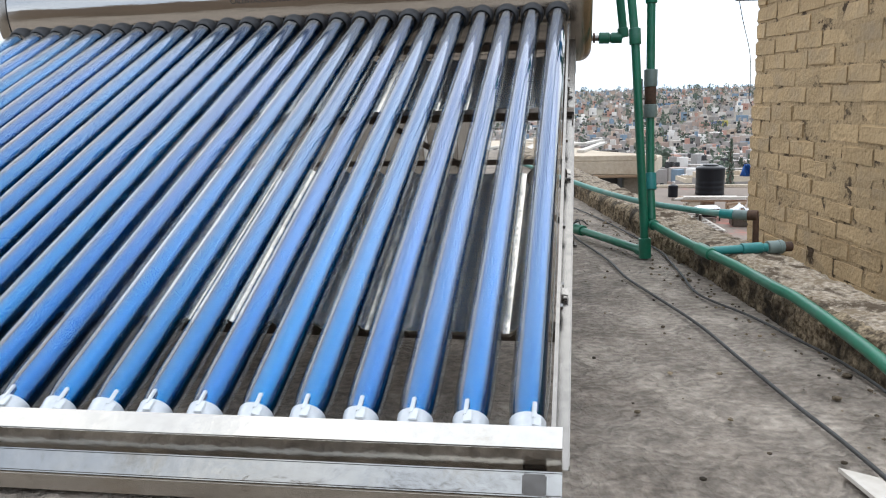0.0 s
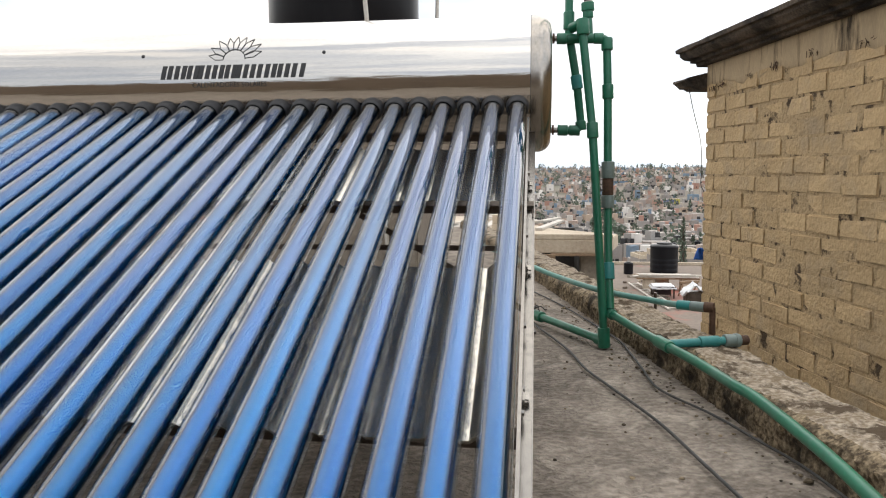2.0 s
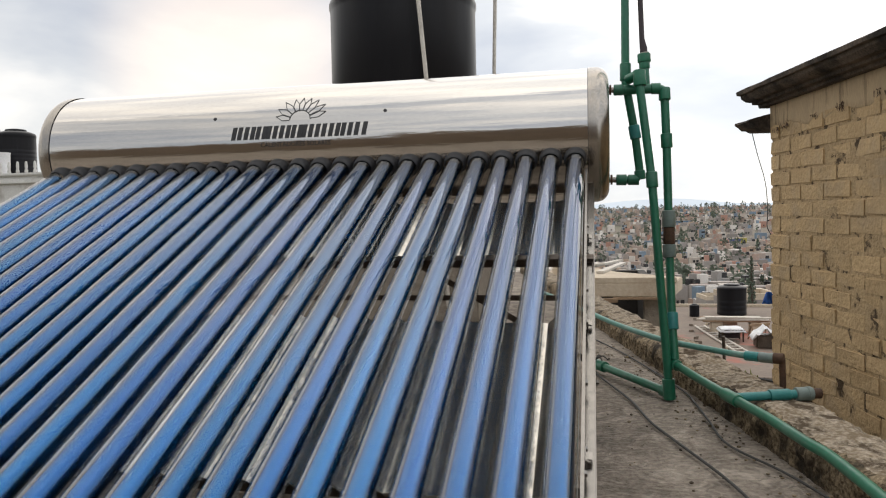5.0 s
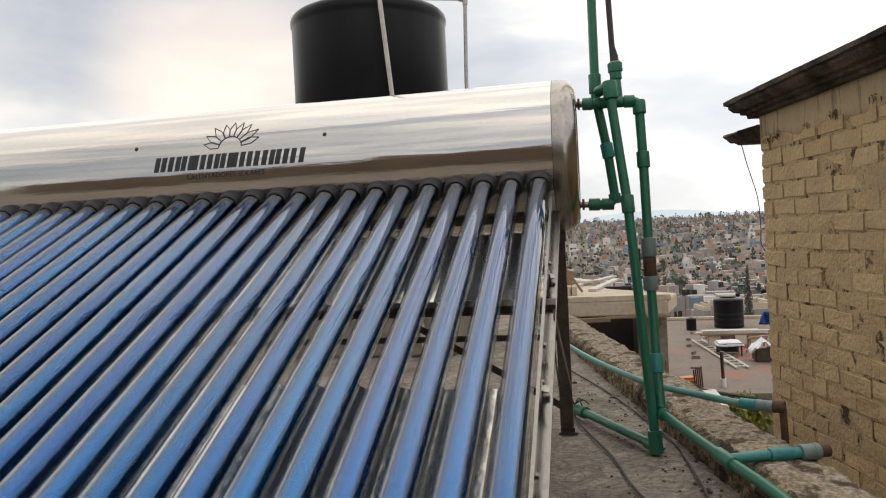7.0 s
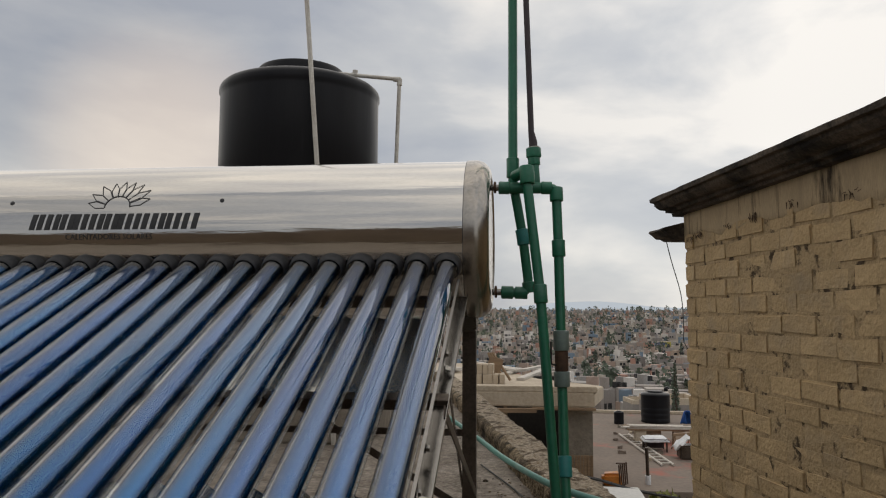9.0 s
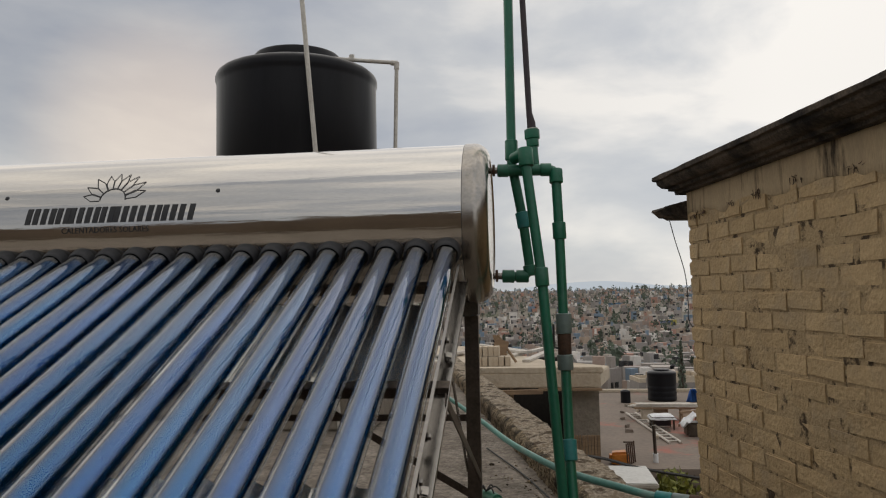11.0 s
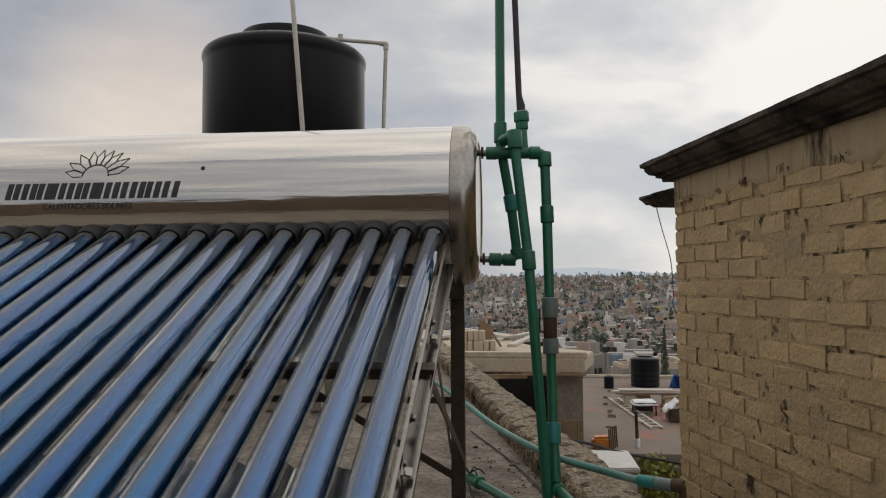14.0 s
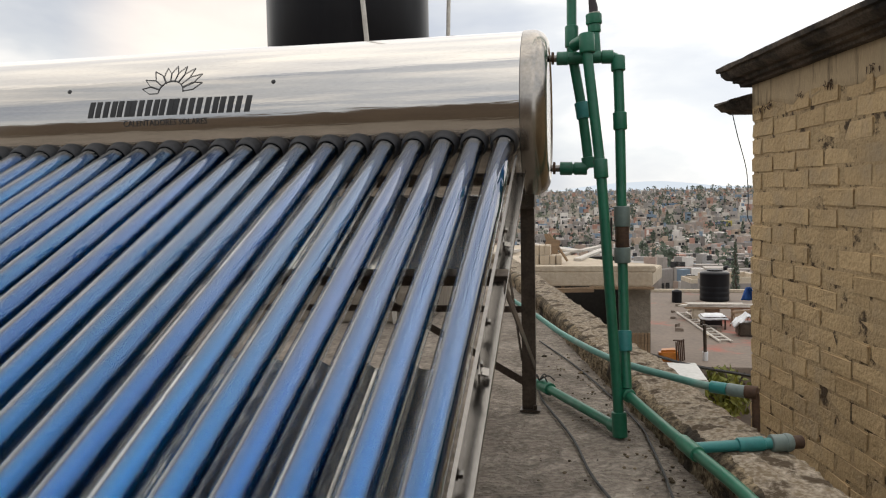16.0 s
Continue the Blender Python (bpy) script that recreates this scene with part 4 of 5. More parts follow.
tagged(part("board_scrap", bm, PALE_BOARD), "small pale scrap of board lying on the cement roof", "scrap")
rp = random.Random(17)
bm = B()
for k in range(260):
    y = rp.uniform(-1.6, 1.2)
    x = parapet_x(y) - abs(rp.gauss(0, 0.07)) - 0.01 if k < 190 else rp.uniform(0.08, parapet_x(y))
    r = rp.uniform(0.0015, 0.005) * (2.2 if k % 23 == 0 else 1)
    v = bmesh.ops.create_icosphere(bm, subdivisions=1, radius=r)["verts"]
    for q in v:
        q.co = Vector((q.co.x * rp.uniform(0.8, 1.5), q.co.y * rp.uniform(0.8, 1.4), q.co.z * 0.7)) + Vector((x, y, 0.002))
tagged(part("grit", bm, CONCRETE_OLD, smooth=None), "loose grit and small stones along the parapet's foot", "grit", kind="stuff")


# ---- black water tank behind the heater ----
def round_tank(name, label, at, r, h, seg=64, lid=True):
    """A ribbed upright polyethylene tank with a shoulder, a neck and a screw lid; its foot stands at the place given."""
    root = thing(name, label, "water tank", at=at)
    prof = [(0.0, 0.0), (r * 0.94, 0.0), (r * 0.985, 0.02)]
    z = 0.05
    while z < h * 0.52:
        prof += [(r * 0.985, z), (r * 0.985, z + 0.05), (r * 0.978, z + 0.06), (r * 0.978, z + 0.08)]
        z += 0.13
    prof += [(r * 0.985, z), (r * 0.985, h * 0.78), (r * 0.99, h * 0.82), (r * 1.0, h * 0.835), (r * 1.0, h * 0.862), (r * 0.985, h * 0.878), (r * 0.955, h * 0.893), (r * 0.86, h * 0.914), (r * 0.7, h * 0.934), (r * 0.56, h * 0.944), (r * 0.53, h * 0.945), (r * 0.53, h * 0.95)]
    part("tank_body", lathe(B(), prof, seg=seg), BLACK_TANK, root, smooth=50)
    lp = [(r * 0.535, h * 0.945), (r * 0.535, h * 0.972), (r * 0.515, h * 0.978), (r * 0.49, h * 0.982), (r * 0.3, h * 0.995), (r * 0.12, h), (0, h)]
    part("lid", lathe(B(), lp, seg=seg), BLACK_TANK, root, smooth=40)
    return root


bm = B()
box(bm, (-1.155, 2.4, 0.5175), (1.1, 1.0, 1.035), 0.01)
tagged(part("tank_plinth", bm, GREY_BLOCK), "grey block plinth under the black tank", "plinth")
BIG_PROFILE = [(0, 0), (0.94, 0), (0.985, 0.02), (0.985, 0.1), (0.965, 0.115), (0.965, 0.14), (0.985, 0.155), (0.985, 0.25), (0.965, 0.265), (0.965, 0.29), (0.985, 0.305), (0.985, 0.87), (0.988, 0.89), (1.0, 0.905), (1.0, 0.928), (0.985, 0.945), (0.95, 0.96), (0.86, 0.978), (0.72, 0.992), (0.58, 1.0), (0.55, 1.002)]
big_tank = thing("water_tank", "black plastic rooftop water tank with a low screw lid", "water tank", at=(-1.14, 2.4, 1.033))
part("tank_body", lathe(B(), [(0.472 * r, z) for r, z in BIG_PROFILE], seg=72), BLACK_TANK, big_tank, smooth=50)
part("lid", lathe(B(), [(0.472 * r, z) for r, z in ((0.55, 0.995), (0.55, 1.06), (0.53, 1.075), (0.48, 1.08), (0.44, 1.076), (0.3, 1.088), (0.1, 1.092), (0, 1.092))], seg=64), BLACK_TANK, big_tank, smooth=40)
pv = thing("filler_pipe", "thin dirty white pipe rising beside the tank to its lid", "pipe")
part("run", sweep(B(), [(-0.56, 2.40, 0.0), (-0.555, 2.4, 1.55), (-0.541, 2.4, 2.02)] + bend((-0.54, 2.4, 2.035), (-0.54, 2.4, 2.046), (-0.56, 2.4, 2.05)) + [(-0.8, 2.32, 2.055), (-1.03, 2.24, 2.06)], 0.0115, 10), PVC, pv)
for p, q in (((-0.5405, 2.4, 2.01), (-0.54, 2.4, 2.05)), ((-0.535, 2.4, 2.045), (-0.575, 2.4, 2.05)), ((-0.78, 2.325, 2.055), (-0.81, 2.316, 2.056)), ((-0.79, 2.32, 2.055), (-0.79, 2.32, 2.083)), ((-0.99, 2.25, 2.06), (-1.04, 2.236, 2.06))):
    part("joint", sweep(B(), [p, q], 0.0155, 10), PVC, pv)
tagged(part("leaning_pole", sweep(B(), [(-0.765, 1.88, 0.0), (-0.88, 1.88, 1.418), (-0.947, 1.88, 2.22), (-1.02, 1.88, 3.1)], 0.0125, 10), PVC), "thin dirty white plastic pipe leaning in front of the black tank", "pole")


# ---- neighbour's brick wall ----
WC = Vector((1.238, 3.2, 0))
WU = Vector((0.2, -1, 0)).normalized()
WN = Vector((-1, -0.2, 0)).normalized()
WALL_TOP, WALL_LOW, WALL_LEN = 1.325, -8.5, 6.0


def wall_place(u, out, z):
    return WC + WU * u + WN * out + Vector((0, 0, z))


WM = Matrix((WU, WN, Vector((0, 0, 1)))).transposed()
bm = B()
box(bm, wall_place(WALL_LEN / 2 + 0.01, -0.0915, (WALL_TOP + WALL_LOW) / 2), (WALL_LEN - 0.02, 0.15, WALL_TOP - WALL_LOW), m=WM)
wall = tagged(part("wall_neighbour", bm, MORTAR), "wall of sand-coloured bricks in smeared mortar under a concrete eave", "wall", kind="structure")


for name, u in (("wall_neighbour_far", 0.085), ("wall_neighbour_near", WALL_LEN - 0.1)):
    bm = B()
    box(bm, wall_place(u, -2.17, (WALL_TOP + WALL_LOW) / 2), (0.15, 4.0, WALL_TOP - WALL_LOW), m=WM)
    tagged(part(name, bm, MORTAR), "side wall of the sand-coloured brick house", "wall", kind="structure")


def render_band():
    """The smoothed cement strip under the eave, ragged below."""
    bm = B()
    n = 90
    rows = []
    for k in range(n + 1):
        u = WALL_LEN * k / n
        low = 1.17 + 0.045 * noise.noise(Vector((u * 2.3, 0.2, 0))) + 0.05 * noise.noise(Vector((u * 9, 4, 0))) - 0.01 * u
        low = max(1.0, low)
        rows.append([bm.verts.new(wall_place(u, -0.018 if i == 4 else -0.0085 + 0.003 * noise.noise(Vector((u * 8, i, 0))), z)) for i, z in enumerate((WALL_TOP, 0.6 * WALL_TOP + 0.4 * low, 0.25 * WALL_TOP + 0.75 * low, low + 0.006, low - 0.002))])
    for a, b in zip(rows, rows[1:]):
        for i in range(4):
            bm.faces.new((a[i], a[i + 1], b[i + 1], b[i]))
    return part("cement_band", bm, RENDER_BAND, wall, "grey cement strip, stained below the eave", smooth=60)


render_band()


def root_tuft(u, z, size, seed):
    """Thin dark roots creeping along and down from a joint under the cement strip."""
    rnd = random.Random(seed)
    bm = B()
    for k in range(9):
        p = [wall_place(u + rnd.uniform(-0.5, 0.5) * size, -0.002, z + rnd.uniform(-0.1, 0.1) * size)]
        a = rnd.choice((-1.57, -1.57, -1.4, 0.1, 3.0))
        for q in range(4):
            a += rnd.uniform(-0.7, 0.7)
            d = size * rnd.uniform(0.04, 0.11)
            p.append(p[-1] + WU * d * math.cos(a) + Vector((0, 0, d * math.sin(a))))
        w = size * rnd.uniform(0.012, 0.028)
        sweep(bm, p, [w, w, w * 0.8, w * 0.6, w * 0.3], 5)
    return tagged(part("root_tuft", bm, RUST), "tuft of thin dark roots growing out of the brick wall", "roots", "roots on the wall")


for spot in ((0.1, 1.16, 0.11, 1), (0.22, 1.165, 0.13, 2), (0.62, 1.18, 0.09, 3), (0.9, 1.2, 0.13, 4), (1.3, 1.21, 0.1, 5), (1.75, 1.18, 0.1, 6), (2.2, 1.18, 0.11, 7), (0.42, 0.88, 0.05, 8), (0.85, 0.92, 0.06, 9)):
    root_tuft(*spot)


def eave(profile, u0, u1, name, label):
    """A stepped concrete eave along the wall: (out, z) profile between two places along it."""
    bm = B()
    n = 60
    rows = []
    for k in range(n + 1):
        u = u0 + (u1 - u0) * k / n
        rows.append([bm.verts.new(wall_place(u, o + 0.006 * noise.noise(Vector((u * 7, i * 3, 1))), z + 0.007 * noise.noise(Vector((u * 5, i * 2, 6))))) for i, (o, z) in enumerate(profile)])
    m = len(profile)
    for a, b in zip(rows, rows[1:]):
        for i in range(m):
            bm.faces.new((a[i], a[(i + 1) % m], b[(i + 1) % m], b[i]))
    bm.faces.new(rows[0])
    bm.faces.new(rows[-1])
    return tagged(part(name, bm, EAVE, smooth=30), label, "eave", kind="structure")


eave([(-4.1, 1.3255), (0.04, 1.3255), (0.045, 1.342), (0.085, 1.345), (0.09, 1.362), (0.13, 1.366), (0.165, 1.392), (0.17, 1.408), (0.195, 1.411), (0.2, 1.436), (0.17, 1.448), (-4.1, 1.448)], -0.07, WALL_LEN + 0.2, "eave_upper", "stepped weathered concrete eave with dark stains")
eave([(-1.6, 1.17), (0.03, 1.17), (0.06, 1.185), (0.09, 1.188), (0.12, 1.215), (0.14, 1.226), (0.135, 1.24), (0.0, 1.275), (-1.6, 1.275)], -0.25, -0.002, "eave_lower", "short weathered concrete ledge round the corner")
tagged(part("hanging_wire", sweep(B(), smooth_path([(1.145, 3.3, 1.175), (1.18, 3.3, 1.02), (1.225, 3.25, 0.8), (1.238, 3.25, 0.6), (1.235, 3.25, 0.5), (1.26, 3.25, 0.44)], 6), 0.003, 6), CABLE), "thin dark wire hanging from the ledge", "wire")
bm = B()
bmesh.ops.create_grid(bm, x_segments=6, y_segments=8, size=0.5)
for v in bm.verts:
    x, y = v.co.x, v.co.y
    v.co = Vector((0.05 * x * (1.2 - y), 0.012 * math.sin(9 * x + 3 * y), 0.085 * y)) + Vector((1.238, 3.22, 0.0))
ob = part("cloth", bm, BLUE_CLOTH)
ob.modifiers.new("thick", "SOLIDIFY").thickness = 0.004
tagged(ob, "small bright blue cloth hung on the wall's corner", "cloth")


# ---- the neighbours' roofs below ----
def slab_house():
    root = thing("slab_house", "unfinished house with a pale concrete roof and dark open front", "house", at=(0.02, 0, -0.03))
    bm = B()
    x0, x1, y0, y1, zt, zb = -3.2, 1.02, 7.2, 12.4, -0.215, -0.385
    plan = [(x0, y0), (x1 - 0.04, y0), (1.19, 8.2), (0.35, 9.2), (-0.82, 12.7), (x0, 13.2)]
    top = [bm.verts.new((x, y, zt)) for x, y in plan]
    low = [bm.verts.new((x, y, zb)) for x, y in plan]
    bm.faces.new(top)
    bm.faces.new(low[::-1])
    for k in range(6):
        bm.faces.new((top[k], low[k], low[(k + 1) % 6], top[(k + 1) % 6]))
    bmesh.ops.bevel(bm, geom=list(bm.edges), offset=0.012, segments=2, affect="EDGES", clamp_overlap=True)
    part("roof_slab", bm, SLAB, root, "pale cast concrete slab")
    bm = B()
    box(bm, ((x0 + x1) / 2, y0 + 0.12, zt + 0.035), (x1 - x0, 0.2, 0.07), 0.01)
    part("slab_edge", bm, SLAB, root)
    bm = B()
    box(bm, (0.80, y0 + 0.28, -4.4), (0.34, 0.3, 8.0), 0.01)
    part("pier", bm, GREY_BLOCK, root, "grey block pier")
    # walls and floor slab take the shade-darkened colour
    bm = B()
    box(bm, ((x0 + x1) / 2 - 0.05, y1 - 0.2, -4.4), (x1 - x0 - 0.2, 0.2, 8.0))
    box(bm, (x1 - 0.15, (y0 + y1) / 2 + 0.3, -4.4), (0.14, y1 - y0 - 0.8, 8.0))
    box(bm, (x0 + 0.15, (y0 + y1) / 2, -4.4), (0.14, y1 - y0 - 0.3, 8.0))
    part("wall", bm, DARK, root, "unplastered walls, coloured dark for the room's shade")
    bm = B()
    box(bm, ((x0 + 0.6) / 2, y0 + 0.35, -4.75), (0.6 - x0, 0.14, 7.0))
    part("front_wall", bm, GREY_BLOCK, root)
    bm = B()
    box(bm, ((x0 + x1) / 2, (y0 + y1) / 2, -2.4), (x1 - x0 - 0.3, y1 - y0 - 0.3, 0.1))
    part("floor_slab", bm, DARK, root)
    for x in (-0.075, -1.3):
        bm = B()
        box(bm, (x, y0 + 0.2, -0.82), (0.045, 0.045, 0.87), 0.004)
        part("prop", bm, WOOD, root, "timber prop")
    for k in range(9):
        bm = B()
        box(bm, (0.655 + 0.036 * k, y0 + 0.07, -1.28), (0.03, 0.03, 0.66), 0.004, jitter=0.003)
        part("picket", bm, WOOD, root, "brown wooden picket")
    bm = B()
    box(bm, (-0.25, y0 - 0.05, -0.43), (1.1, 0.10, 0.05), 0.004, m=Matrix.Rotation(-0.02, 3, "Y"))
    part("form_board", bm, WOOD, root, "orange-brown form board under the slab")
    bm = B()
    box(bm, (0.62, y0 - 0.02, -0.40), (0.75, 0.06, 0.03), 0.004)
    part("form_board", bm, WOOD, root)
    return root


slab_house()
random.seed(4)
for k in range(11):
    bm = B()
    box(bm, (0, 0, 0), (random.uniform(0.8, 2.4), 0.11, 0.035), 0.003)
    ob = part("board", bm, PALE_BOARD)
    ob.matrix_basis = pose(random.uniform(-1.58, 0.62), random.uniform(8.0, 11.6), -0.224 + 0.037 * (k % 2), 0, 0, random.uniform(60, 125))
    tagged(ob, "pale weathered board lying on the slab roof", "board", "boards on the slab roof")
for k in range(10):
    bm = B()
    box(bm, (0, 0, 0), (0.07, 0.28, 0.13), 0.005)
    ob = part("brick", bm, SLAB)
    ob.matrix_basis = pose(-0.5 + 0.075 * (k % 6), 8.3 + 0.01 * k, -0.18 + 0.132 * (k // 6), 0, 0, random.uniform(-4, 4))
    tagged(ob, "pale brick stacked on the slab roof", "brick", "stack of bricks")
bm = B()
for k in range(3):
    sweep(bm, [(-0.2 + 0.09 * k, 8.7, -0.23), (-0.33 + 0.03 * k, 8.75, 0.15)], 0.02, 6)
box(bm, (-0.25, 8.72, -0.06), (0.20, 0.04, 0.30), 0.01, m=Matrix.Rotation(0.3, 3, "Y"))
tagged(part("trestle", bm, WOOD), "small grey wooden trestle on the slab roof", "trestle")


def terrace():
    root = thing("terrace_house", "concrete house with a roof terrace and worn red patches", "house")
    for name, mat, c, s in (("wall", TERRACE, (3.8, 14.9, -5.19), (5.5, 9.5, 6.12)), ("roof", TERRACE, (3.8, 14.9, -2.065), (5.6, 9.6, 0.13)), ("kerb", SLAB, (3.8, 19.62, -1.96), (5.6, 0.14, 0.08))):
        bm = B()
        box(bm, c, s, 0.01)
        part(name, bm, mat, root)


terrace()


def ladder():
    root = thing("ladder", "pale metal ladder lying on the terrace", "ladder")
    a, b = Vector((2.40, 15.6, -1.97)), Vector((2.72, 12.1, -1.97))
    d = (b - a)
    s = Vector((d.y, -d.x, 0)).normalized() * 0.105
    for sg in (-1, 1):
        part("stile", sweep(B(), [a + sg * s, b + sg * s], 0.022, 8), PALE_BOARD, root)
    for k in range(12):
        c = a + d * ((k + 0.5) / 12)
        part("rung", sweep(B(), [c - s, c + s], 0.016, 8), PALE_BOARD, root)


ladder()


random.seed(15)
for c, s in (((2.62, 14.75), (0.22, 0.3, 0.26)), ((3.42, 14.75), (0.2, 0.3, 0.26)), ((2.95, 15.0), (0.3, 0.25, 0.26))):
    bm = B()
    box(bm, (c[0], c[1], -2.0 + s[2] / 2), s, 0.01, jitter=0.008)
    tagged(part("block", bm, SLAB), "pale concrete block holding up the stacked planks", "block", "blocks under the planks")
for k in range(9):
    bm = B()
    box(bm, (0, 0, 0), (random.uniform(1.0, 1.5), 0.1, 0.035), 0.004, jitter=0.004)
    ob = part("plank", bm, PALE_BOARD if k % 3 else WOOD)
    ob.matrix_basis = pose(2.98 + random.uniform(-0.12, 0.12), 14.62 + 0.13 * (k % 4), -1.7215 + 0.037 * (k // 4), 0, 0, random.uniform(-4, 4))
    tagged(ob, "long pale plank in a loose stack on blocks", "plank", "stacked planks")


def covered_stand():
    root = thing("covered_stand", "low dark open stand covered with a crumpled white sheet", "stand", at=(2.77, 13.75, -2.0))
    for x in (-0.2, 0.2):
        for y in (-0.2, 0.2):
            bm = B()
            box(bm, (x, y, 0.115), (0.03, 0.03, 0.23), 0.004)
            part("leg", bm, DARK_STEEL, root)
    bm = B()
    box(bm, (0, 0.17, 0.12), (0.37, 0.02, 0.2), 0.004)
    part("back_panel", bm, BLACK_PIPE, root)
    bm = B()
    box(bm, (0, 0, 0.24), (0.46, 0.46, 0.025), 0.004)
    part("shelf", bm, DARK_STEEL, root)
    bm = B()
    bmesh.ops.create_grid(bm, x_segments=12, y_segments=12, size=0.26)
    for v in bm.verts:
        e = max(abs(v.co.x), abs(v.co.y))
        v.co.z = 0.275 + 0.02 * noise.noise(v.co * 14) - (0.05 if e > 0.25 else 0) - (0.02 if e > 0.21 else 0)
    ob = part("sheet", bm, TARP, root, "crumpled white sheet")
    ob.modifiers.new("thick", "SOLIDIFY").thickness = 0.008


covered_stand()


def saw_horse(at, turn):
    root = thing("saw_horse", "small grey wooden saw horse on the terrace", "saw horse", at=at)
    root.rotation_euler = (0, 0, turn)
    part("beam", box(B(), (0, 0, 0.3), (0.5, 0.05, 0.05), 0.004), WOOD, root)
    for x in (-0.2, 0.2):
        for y in (-1, 1):
            part("leg", sweep(B(), [(x, y * 0.1, 0), (x, y * 0.01, 0.29)], 0.016, 6), WOOD, root)


saw_horse((3.36, 13.95, -2.0), 0.5)
for k in range(14):
    bm = B()
    box(bm, (0, 0, 0), (random.uniform(0.06, 0.16), random.uniform(0.05, 0.12), random.uniform(0.04, 0.09)), 0.008, jitter=0.012)
    ob = part("rubble", bm, random.choice((SLAB, GREY_BLOCK, TERRACE)))
    ob.matrix_basis = pose(random.uniform(1.9, 3.4), random.uniform(12.6, 17.0), -1.975, 0, 0, random.uniform(0, 90))
    tagged(ob, "lump of broken concrete lying on the terrace", "rubble", "rubble on the terrace")
bm = B()
bmesh.ops.create_grid(bm, x_segments=10, y_segments=10, size=0.5)
for v in bm.verts:
    x, y = v.co.x, v.co.y
    v.co = Vector((0.5 * x, 0.5 * y, 0.28 - 0.35 * (abs(x) + 0.2) ** 1.3 + 0.09 * noise.noise(Vector((5 * x, 5 * y, 0))))) + Vector((3.25, 12.95, -1.86))
ob = part("tarpaulin", bm, TARP)
ob.modifiers.new("thick", "SOLIDIFY").thickness = 0.01
tagged(ob, "crumpled white tarpaulin thrown over a heap", "tarpaulin")
bm = B()
box(bm, (3.25, 12.95, -1.87), (0.36, 0.34, 0.26), 0.03)
tagged(part("crate", bm, DARK_STEEL), "dark crate under the white tarpaulin", "crate")
post = thing("terrace_post", "dark iron post with a white painted foot", "post")
part("shaft", sweep(B(), [(2.13, 10.58, -2.0), (2.115, 10.58, -1.42)], 0.028, 10), DARK_STEEL, post)
part("painted_foot", sweep(B(), [(2.13, 10.58, -2.005), (2.129, 10.58, -1.86)], 0.045, 10), TARP, post, "white painted foot")
bm = B()
box(bm, (1.54, 10.45, -1.90), (0.30, 0.26, 0.2), 0.04, jitter=0.02)
tagged(part("drum_box", bm, ORANGE), "faded orange plastic tub on the terrace", "tub")
rail = thing("terrace_railing", "rusty railing at the terrace's edge", "railing")
for k in range(5):
    part("bar", sweep(B(), [(1.66 + 0.037 * k, 10.3 + 0.07 * k, -2.0), (1.64 + 0.037 * k, 10.3 + 0.07 * k, -1.66)], 0.012, 6), RUST, rail)
part("rail", sweep(B(), [(1.60, 10.25, -1.62), (1.80, 10.62, -1.69)], 0.014, 6), RUST, rail)
white = thing("white_house", "low whitewashed building with a flat parapet", "house")
bm = B()
box(bm, (0.72, 5.6, -4.99), (1.15, 0.7, 7.8), 0.02)
part("wall", bm, WHITE_WALL, white)
bm = B()
box(bm, (0.72, 5.6, -1.075), (1.2, 0.75, 0.05), 0.012)
part("coping", bm, WHITE_WALL, white)
tagged(part("power_cable", sweep(B(), smooth_path([(-0.6, 6.4, -1.0), (0.7, 6.1, -0.98), (1.3, 5.9, -1.07), (2.2, 5.6, -1.15)], 8), 0.017, 6), CABLE), "thick black cable strung over the white building", "cable")
round_tank("far_water_tank", "black plastic water tank on a far roof terrace", (3.5, 17.95, -2.0), 0.366, 0.81, 32)
round_tank("small_water_tank", "small black water tank on a far roof terrace", (2.52, 17.5, -2.0), 0.125, 0.33, 24)
bm = B()
box(bm, (3.9, 21.8, -5.145), (4.6, 4.0, 5.49))
tagged(part("tank_house", bm, GREY_BLOCK), "grey block house behind the terrace", "house")


def shrub(at, r, n, seed, name, label):
    rnd = random.Random(seed)
    root = thing(name, label, "shrub", at=at)
    bm = B()
    for k in range(7):
        a = rnd.uniform(0, 6.28)
        sweep(bm, [(0, 0, -r * 1.3), (0.3 * r * math.cos(a), 0.3 * r * math.sin(a), -0.2 * r), (0.8 * r * math.cos(a), 0.8 * r * math.sin(a), rnd.uniform(0, r))], [0.03, 0.02, 0.008], 6)
    part("stems", bm, BARK, root)
    bm = B()
    for k in range(n):
        d = Vector((rnd.gauss(0, 1), rnd.gauss(0, 1), rnd.gauss(0, 1))).normalized() * r * rnd.uniform(0.35, 1.05)
        q = Euler((rnd.uniform(0, 6), rnd.uniform(0, 6), rnd.uniform(0, 6))).to_matrix()
        s = rnd.uniform(0.03, 0.06)
        vs = [bm.verts.new(d + q @ Vector(c) * s) for c in ((-1, 0, 0), (0, -0.45, 0.1), (1, 0, 0), (0, 0.45, 0.1))]
        bm.faces.new(vs)
    tagged(part("leaves", bm, LEAF, root, smooth=None), kind="stuff")
    return root


shrub((1.56, 5.9, -1.35), 0.27, 700, 3, "shrub", "yellow-green leafy shrub between the houses")


